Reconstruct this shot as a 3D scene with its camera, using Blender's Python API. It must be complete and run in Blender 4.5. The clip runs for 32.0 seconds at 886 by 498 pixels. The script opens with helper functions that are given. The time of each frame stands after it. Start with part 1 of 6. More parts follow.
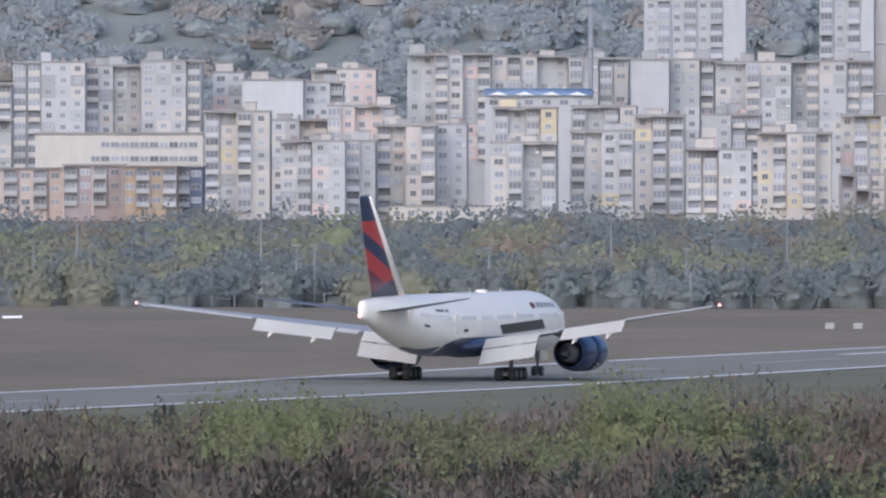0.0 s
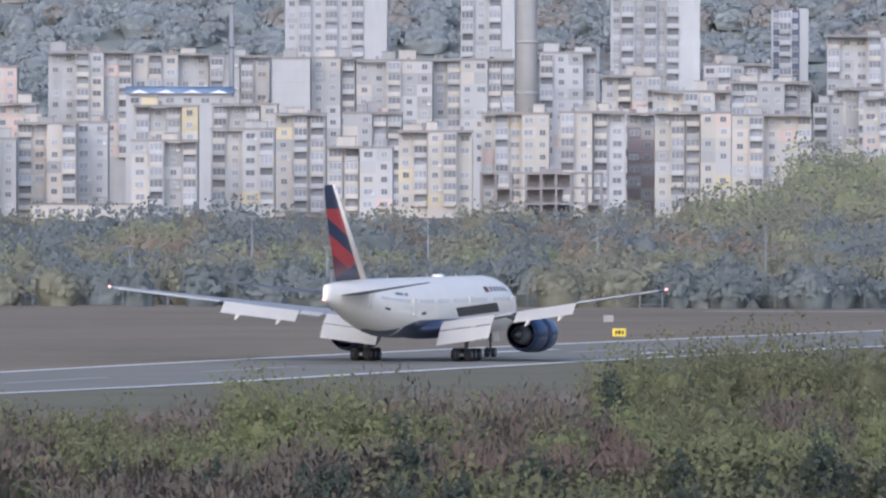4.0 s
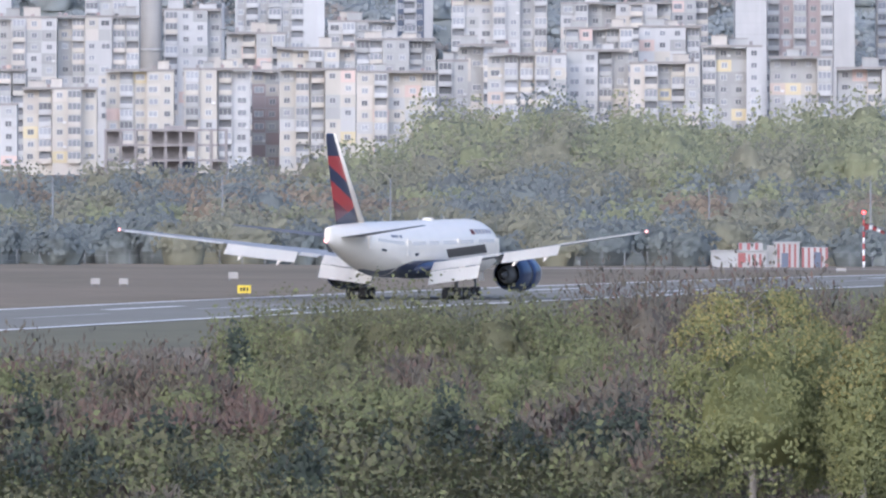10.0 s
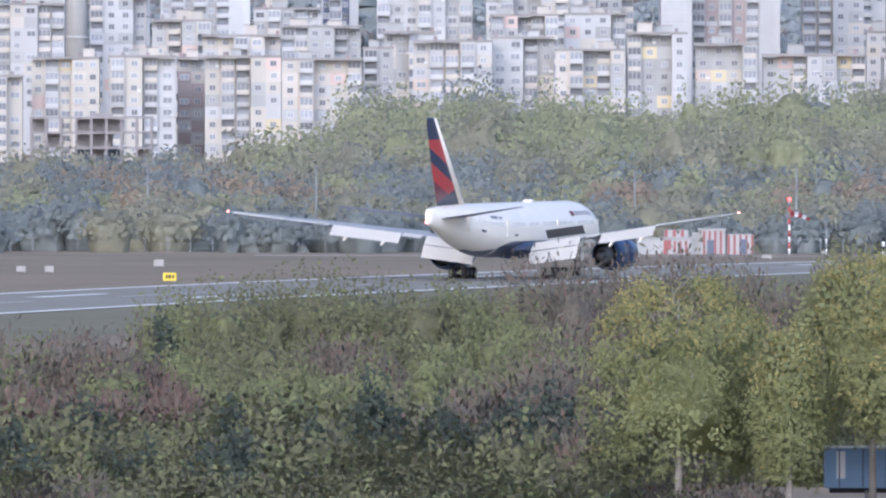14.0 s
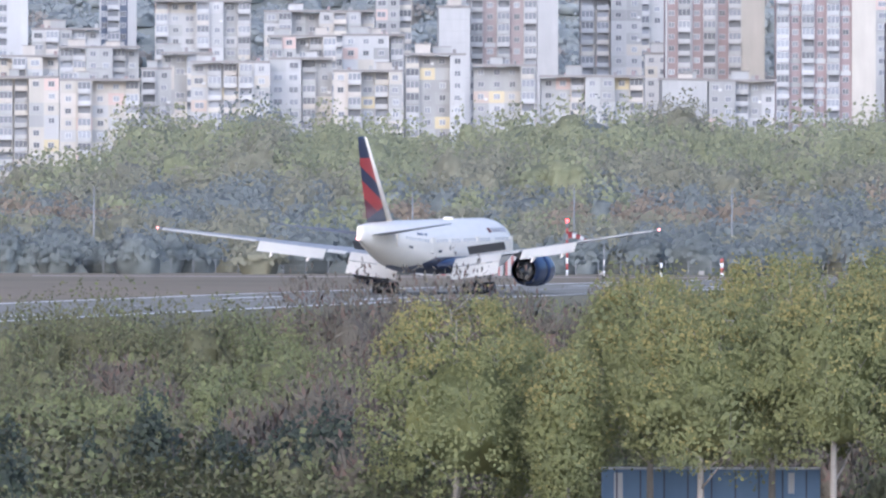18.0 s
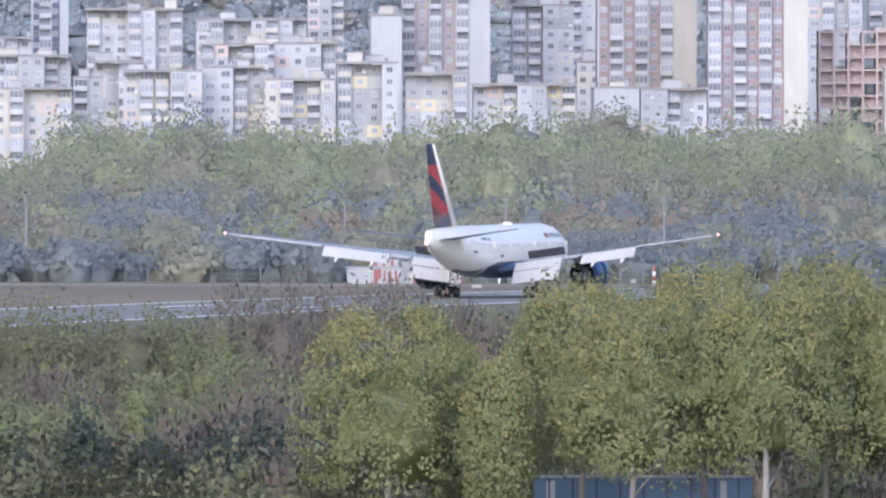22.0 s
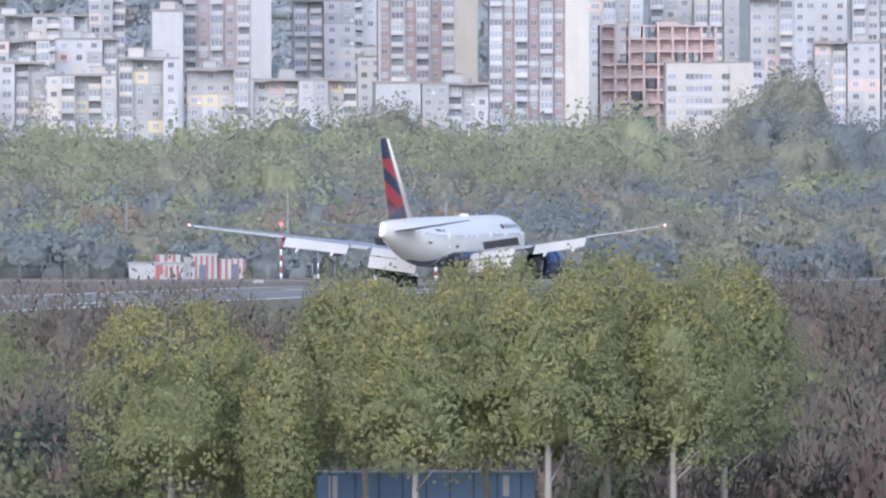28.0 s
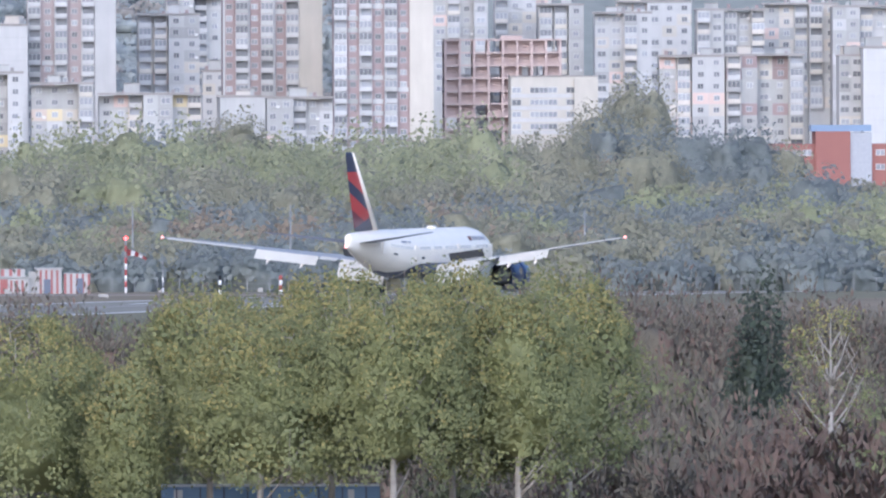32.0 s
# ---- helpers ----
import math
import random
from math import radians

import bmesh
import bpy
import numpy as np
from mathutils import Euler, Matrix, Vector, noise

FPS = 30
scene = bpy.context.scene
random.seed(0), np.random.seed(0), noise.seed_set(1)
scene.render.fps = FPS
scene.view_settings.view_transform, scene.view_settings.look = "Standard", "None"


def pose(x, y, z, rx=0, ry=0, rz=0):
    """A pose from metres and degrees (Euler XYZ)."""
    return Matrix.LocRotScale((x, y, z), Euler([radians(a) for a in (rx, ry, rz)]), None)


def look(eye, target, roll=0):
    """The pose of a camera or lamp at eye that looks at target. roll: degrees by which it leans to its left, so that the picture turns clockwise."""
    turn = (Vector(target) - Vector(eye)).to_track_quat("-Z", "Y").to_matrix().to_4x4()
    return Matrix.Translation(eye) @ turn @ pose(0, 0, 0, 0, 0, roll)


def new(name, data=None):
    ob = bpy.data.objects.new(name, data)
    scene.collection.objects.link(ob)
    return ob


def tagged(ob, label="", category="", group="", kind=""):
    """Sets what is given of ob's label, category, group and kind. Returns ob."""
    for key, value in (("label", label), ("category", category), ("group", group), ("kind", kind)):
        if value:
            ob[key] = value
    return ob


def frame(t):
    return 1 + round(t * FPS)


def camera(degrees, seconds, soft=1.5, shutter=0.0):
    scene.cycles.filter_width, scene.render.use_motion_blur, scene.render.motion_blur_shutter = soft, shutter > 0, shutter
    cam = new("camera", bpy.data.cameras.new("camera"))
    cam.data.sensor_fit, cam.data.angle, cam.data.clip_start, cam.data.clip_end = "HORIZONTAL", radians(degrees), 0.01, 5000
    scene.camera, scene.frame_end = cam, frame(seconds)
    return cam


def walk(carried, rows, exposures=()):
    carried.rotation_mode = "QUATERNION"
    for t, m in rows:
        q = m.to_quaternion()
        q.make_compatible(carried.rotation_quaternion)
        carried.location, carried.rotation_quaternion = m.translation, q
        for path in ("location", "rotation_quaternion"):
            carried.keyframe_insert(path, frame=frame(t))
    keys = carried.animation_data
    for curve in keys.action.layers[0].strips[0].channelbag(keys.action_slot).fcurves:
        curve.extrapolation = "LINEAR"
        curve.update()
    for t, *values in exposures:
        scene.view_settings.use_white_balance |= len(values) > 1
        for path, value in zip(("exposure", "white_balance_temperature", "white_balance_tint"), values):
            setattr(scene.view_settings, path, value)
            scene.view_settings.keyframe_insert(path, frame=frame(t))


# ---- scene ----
# One long lens on a fixed stand, panning after the airliner.
cam = camera(2.6419, 32.0, soft=2.3)
walk(cam, [
    (0.0, pose(0, 0, 30, 0, 0, 2.2177) @ pose(0, 0, 0, 89.4860) @ pose(0, 0, 0, 0, 0, 0.0151)),
    (0.5, pose(0, 0, 30, 0, 0, 2.0291) @ pose(0, 0, 0, 89.4783) @ pose(0, 0, 0, 0, 0, 0.0060)),
    (1.0, pose(0, 0, 30, 0, 0, 2.0299) @ pose(0, 0, 0, 89.4628) @ pose(0, 0, 0, 0, 0, 0.0051)),
    (1.5, pose(0, 0, 30, 0, 0, 2.0551) @ pose(0, 0, 0, 89.4584) @ pose(0, 0, 0, 0, 0, 0.0040)),
    (2.0, pose(0, 0, 30, 0, 0, 1.9837) @ pose(0, 0, 0, 89.4902) @ pose(0, 0, 0, 0, 0, 0.0763)),
    (2.5, pose(0, 0, 30, 0, 0, 1.3515) @ pose(0, 0, 0, 89.5162) @ pose(0, 0, 0, 0, 0, 0.0387)),
    (3.0, pose(0, 0, 30, 0, 0, 1.0980) @ pose(0, 0, 0, 89.5144) @ pose(0, 0, 0, 0, 0, -0.0244)),
    (3.5, pose(0, 0, 30, 0, 0, 1.1334) @ pose(0, 0, 0, 89.5021) @ pose(0, 0, 0, 0, 0, 0.0990)),
    (5.5, pose(0, 0, 30, 0, 0, 1.1529) @ pose(0, 0, 0, 89.4319) @ pose(0, 0, 0, 0, 0, -0.0681)),
    (6.0, pose(0, 0, 30, 0, 0, 0.9601) @ pose(0, 0, 0, 89.4341) @ pose(0, 0, 0, 0, 0, -0.0429)),
    (6.5, pose(0, 0, 30, 0, 0, 0.8279) @ pose(0, 0, 0, 89.4056) @ pose(0, 0, 0, 0, 0, -0.0416)),
    (7.0, pose(0, 0, 30, 0, 0, 0.7976) @ pose(0, 0, 0, 89.3746) @ pose(0, 0, 0, 0, 0, -0.0430)),
    (7.5, pose(0, 0, 30, 0, 0, 0.7343) @ pose(0, 0, 0, 89.3585) @ pose(0, 0, 0, 0, 0, -0.0902)),
    (8.0, pose(0, 0, 30, 0, 0, 0.5109) @ pose(0, 0, 0, 89.3734) @ pose(0, 0, 0, 0, 0, -0.0979)),
    (8.5, pose(0, 0, 30, 0, 0, 0.1824) @ pose(0, 0, 0, 89.3851) @ pose(0, 0, 0, 0, 0, -0.0668)),
    (9.0, pose(0, 0, 30, 0, 0, 0.0573) @ pose(0, 0, 0, 89.3792) @ pose(0, 0, 0, 0, 0, -0.0149)),
    (9.5, pose(0, 0, 30, 0, 0, 0.0225) @ pose(0, 0, 0, 89.3641) @ pose(0, 0, 0, 0, 0, 0.0040)),
    (10.0, pose(0, 0, 30, 0, 0, 0.0276) @ pose(0, 0, 0, 89.3536) @ pose(0, 0, 0, 0, 0, 0.0320)),
    (10.5, pose(0, 0, 30, 0, 0, 0.0761) @ pose(0, 0, 0, 89.3029) @ pose(0, 0, 0, 0, 0, 0.1095)),
    (11.0, pose(0, 0, 30, 0, 0, 0.0506) @ pose(0, 0, 0, 89.2498) @ pose(0, 0, 0, 0, 0, 0.0706)),
    (11.5, pose(0, 0, 30, 0, 0, -0.0614) @ pose(0, 0, 0, 89.2288) @ pose(0, 0, 0, 0, 0, 0.0827)),
    (12.0, pose(0, 0, 30, 0, 0, -0.1205) @ pose(0, 0, 0, 89.2368) @ pose(0, 0, 0, 0, 0, 0.0702)),
    (12.5, pose(0, 0, 30, 0, 0, -0.1537) @ pose(0, 0, 0, 89.2421) @ pose(0, 0, 0, 0, 0, 0.0764)),
    (13.0, pose(0, 0, 30, 0, 0, -0.1684) @ pose(0, 0, 0, 89.2480) @ pose(0, 0, 0, 0, 0, 0.0234)),
    (13.5, pose(0, 0, 30, 0, 0, -0.1832) @ pose(0, 0, 0, 89.2813) @ pose(0, 0, 0, 0, 0, -0.0072)),
    (15.5, pose(0, 0, 30, 0, 0, -0.2853) @ pose(0, 0, 0, 89.3655) @ pose(0, 0, 0, 0, 0, -0.0264)),
    (16.0, pose(0, 0, 30, 0, 0, -0.5657) @ pose(0, 0, 0, 89.3686) @ pose(0, 0, 0, 0, 0, 0.1488)),
    (16.5, pose(0, 0, 30, 0, 0, -0.7438) @ pose(0, 0, 0, 89.3742) @ pose(0, 0, 0, 0, 0, 0.1580)),
    (17.0, pose(0, 0, 30, 0, 0, -0.8154) @ pose(0, 0, 0, 89.3729) @ pose(0, 0, 0, 0, 0, 0.0789)),
    (17.5, pose(0, 0, 30, 0, 0, -0.8464) @ pose(0, 0, 0, 89.3747) @ pose(0, 0, 0, 0, 0, 0.1436)),
    (18.0, pose(0, 0, 30, 0, 0, -0.8568) @ pose(0, 0, 0, 89.3784) @ pose(0, 0, 0, 0, 0, 0.0673)),
    (18.5, pose(0, 0, 30, 0, 0, -0.9420) @ pose(0, 0, 0, 89.3656) @ pose(0, 0, 0, 0, 0, 0.0653)),
    (19.0, pose(0, 0, 30, 0, 0, -1.0145) @ pose(0, 0, 0, 89.3500) @ pose(0, 0, 0, 0, 0, 0.0911)),
    (19.5, pose(0, 0, 30, 0, 0, -1.0117) @ pose(0, 0, 0, 89.3407) @ pose(0, 0, 0, 0, 0, 0.0526)),
    (20.0, pose(0, 0, 30, 0, 0, -1.0199) @ pose(0, 0, 0, 89.3577) @ pose(0, 0, 0, 0, 0, 0.0955)),
    (20.5, pose(0, 0, 30, 0, 0, -1.0586) @ pose(0, 0, 0, 89.3624) @ pose(0, 0, 0, 0, 0, 0.1476)),
    (21.0, pose(0, 0, 30, 0, 0, -1.0783) @ pose(0, 0, 0, 89.3818) @ pose(0, 0, 0, 0, 0, 0.0897)),
    (21.5, pose(0, 0, 30, 0, 0, -1.0800) @ pose(0, 0, 0, 89.4002) @ pose(0, 0, 0, 0, 0, 0.0744)),
    (22.0, pose(0, 0, 30, 0, 0, -1.0592) @ pose(0, 0, 0, 89.4034) @ pose(0, 0, 0, 0, 0, 0.0251)),
    (22.5, pose(0, 0, 30, 0, 0, -1.0344) @ pose(0, 0, 0, 89.4010) @ pose(0, 0, 0, 0, 0, 0.0275)),
    (23.0, pose(0, 0, 30, 0, 0, -1.0356) @ pose(0, 0, 0, 89.3882) @ pose(0, 0, 0, 0, 0, -0.0086)),
    (23.5, pose(0, 0, 30, 0, 0, -1.0425) @ pose(0, 0, 0, 89.3966) @ pose(0, 0, 0, 0, 0, 0.0639)),
    (24.0, pose(0, 0, 30, 0, 0, -1.0810) @ pose(0, 0, 0, 89.4050) @ pose(0, 0, 0, 0, 0, 0.0552)),
    (24.5, pose(0, 0, 30, 0, 0, -1.1239) @ pose(0, 0, 0, 89.4116) @ pose(0, 0, 0, 0, 0, 0.0007)),
    (26.5, pose(0, 0, 30, 0, 0, -1.3329) @ pose(0, 0, 0, 89.4166) @ pose(0, 0, 0, 0, 0, -0.1568)),
    (27.0, pose(0, 0, 30, 0, 0, -1.5180) @ pose(0, 0, 0, 89.4233) @ pose(0, 0, 0, 0, 0, -0.1404)),
    (27.5, pose(0, 0, 30, 0, 0, -1.6432) @ pose(0, 0, 0, 89.4207) @ pose(0, 0, 0, 0, 0, -0.1235)),
    (28.0, pose(0, 0, 30, 0, 0, -1.7100) @ pose(0, 0, 0, 89.3880) @ pose(0, 0, 0, 0, 0, -0.1260)),
    (28.5, pose(0, 0, 30, 0, 0, -1.7746) @ pose(0, 0, 0, 89.3895) @ pose(0, 0, 0, 0, 0, -0.1243)),
    (29.0, pose(0, 0, 30, 0, 0, -1.8309) @ pose(0, 0, 0, 89.4114) @ pose(0, 0, 0, 0, 0, -0.1842)),
    (29.5, pose(0, 0, 30, 0, 0, -1.8679) @ pose(0, 0, 0, 89.4297) @ pose(0, 0, 0, 0, 0, -0.0673)),
    (30.0, pose(0, 0, 30, 0, 0, -1.9049) @ pose(0, 0, 0, 89.4269) @ pose(0, 0, 0, 0, 0, -0.0558)),
    (30.5, pose(0, 0, 30, 0, 0, -1.9009) @ pose(0, 0, 0, 89.4082) @ pose(0, 0, 0, 0, 0, -0.1302)),
    (31.0, pose(0, 0, 30, 0, 0, -1.8777) @ pose(0, 0, 0, 89.4056) @ pose(0, 0, 0, 0, 0, -0.1274)),
    (31.5, pose(0, 0, 30, 0, 0, -1.9770) @ pose(0, 0, 0, 89.4293) @ pose(0, 0, 0, 0, 0, -0.1192)),
    (32.0, pose(0, 0, 30, 0, 0, -2.1730) @ pose(0, 0, 0, 89.4284) @ pose(0, 0, 0, 0, 0, -0.1928)),
], [(0.0, 0.09, 5220, 15), (3.5, 0.16, 5200, 15), (8.0, 0.36, 5170, 15.5), (13.0, 0.54, 5100, 15.5), (20.0, 0.55, 5050, 15.5), (32.0, 0.53, 5010, 14.5)])

# ---- world, sun, exposure ----
world = bpy.data.worlds.new("overcast_sky")
scene.world = world
world.use_nodes = True
wn = world.node_tree.nodes
sky = wn.new("ShaderNodeTexSky")
sky.sky_type = "NISHITA"
sky.sun_disc = False
sky.sun_elevation, sky.sun_rotation = radians(28), radians(205)
sky.air_density, sky.dust_density, sky.ozone_density = 0.8, 5.0, 0.5
wn["Background"].inputs["Strength"].default_value = 0.12
world.node_tree.links.new(sky.outputs["Color"], wn["Background"].inputs["Color"])

sun = new("sun", bpy.data.lights.new("sun", "SUN"))
sun.data.energy, sun.data.angle, sun.data.color = 1.5, radians(60), (1.0, 0.98, 0.96)
sun.matrix_world = look((0, 0, 0), (-0.37, 0.80, -0.47))


# ---- materials ----
def material(name, colour, rough=0.7, spread=0.12, scale=2.0, bump=0.0, metal=0.0, spec=0.4, fine=0.0, per_object=0.0, per_island=0.0, stain=0.0, coat=0.0, thin=0.0, sheen=0.0):
    """A surface of one paint or stuff, varied by noise at two scales, by object and by loose piece."""
    m = bpy.data.materials.new(name)
    m.use_nodes = True
    nt = m.node_tree
    bsdf = nt.nodes["Principled BSDF"]
    bsdf.inputs["Roughness"].default_value = rough
    bsdf.inputs["Metallic"].default_value = metal
    bsdf.inputs["Specular IOR Level"].default_value = spec
    bsdf.inputs["Coat Weight"].default_value = coat
    # Bluish sheen stands in for distance haze, strongest on woodland and hillside leaves.
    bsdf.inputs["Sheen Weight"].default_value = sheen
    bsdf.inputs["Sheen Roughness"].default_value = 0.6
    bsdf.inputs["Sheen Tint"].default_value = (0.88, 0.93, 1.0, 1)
    coord = nt.nodes.new("ShaderNodeTexCoord")

    def noise_tex(s, detail, stretch=None):
        n = nt.nodes.new("ShaderNodeTexNoise")
        n.inputs["Scale"].default_value = s
        n.inputs["Detail"].default_value = detail
        if stretch:
            mp = nt.nodes.new("ShaderNodeMapping")
            mp.inputs["Scale"].default_value = stretch
            nt.links.new(coord.outputs["Object"], mp.inputs["Vector"])
            nt.links.new(mp.outputs["Vector"], n.inputs["Vector"])
        else:
            nt.links.new(coord.outputs["Object"], n.inputs["Vector"])
        return n.outputs["Fac"]

    def mul(a, b):
        n = nt.nodes.new("ShaderNodeMath")
        n.operation = "MULTIPLY"
        for sock, v in zip(n.inputs, (a, b)):
            if isinstance(v, float):
                sock.default_value = v
            else:
                nt.links.new(v, sock)
        return n.outputs[0]

    def span(fac, lo, hi):
        n = nt.nodes.new("ShaderNodeMapRange")
        n.inputs["To Min"].default_value, n.inputs["To Max"].default_value = lo, hi
        nt.links.new(fac, n.inputs["Value"])
        return n.outputs["Result"]

    value = span(noise_tex(scale, 4.0), 1 - spread, 1 + spread)
    if fine:
        value = mul(value, span(noise_tex(scale * 9, 3.0), 1 - fine, 1 + fine))
    if stain:
        value = mul(value, span(noise_tex(0.6, 5.0, (1.0, 1.0, 0.16)), 1 - stain, 1 + stain * 0.6))
    if per_object:
        info = nt.nodes.new("ShaderNodeObjectInfo")
        value = mul(value, span(info.outputs["Random"], 1 - per_object, 1 + per_object))
    if per_island:
        geo = nt.nodes.new("ShaderNodeNewGeometry")
        value = mul(value, span(geo.outputs["Random Per Island"], 1 - per_island, 1 + per_island))
    mix = nt.nodes.new("ShaderNodeMix")
    mix.data_type, mix.blend_type = "RGBA", "MULTIPLY"
    mix.inputs[0].default_value = 1.0
    mix.inputs[6].default_value = (*colour, 1)
    nt.links.new(value, mix.inputs[7])
    nt.links.new(mix.outputs[2], bsdf.inputs["Base Color"])
    if thin:
        glass = nt.nodes.new("ShaderNodeBsdfTranslucent")
        nt.links.new(mix.outputs[2], glass.inputs["Color"])
        both = nt.nodes.new("ShaderNodeMixShader")
        both.inputs[0].default_value = thin
        nt.links.new(bsdf.outputs[0], both.inputs[1])
        nt.links.new(glass.outputs[0], both.inputs[2])
        nt.links.new(both.outputs[0], nt.nodes["Material Output"].inputs["Surface"])
    if bump:
        b = nt.nodes.new("ShaderNodeBump")
        b.inputs["Strength"].default_value = bump
        b.inputs["Distance"].default_value = 0.05
        nt.links.new(noise_tex(scale * 12, 3.0), b.inputs["Height"])
        nt.links.new(b.outputs["Normal"], bsdf.inputs["Normal"])
    return m


def glow(name, colour, strength):
    m = bpy.data.materials.new(name)
    m.use_nodes = True
    e = m.node_tree.nodes["Principled BSDF"]
    e.inputs["Base Color"].default_value = (*colour, 1)
    e.inputs["Emission Color"].default_value = (*colour, 1)
    e.inputs["Emission Strength"].default_value = strength
    return m


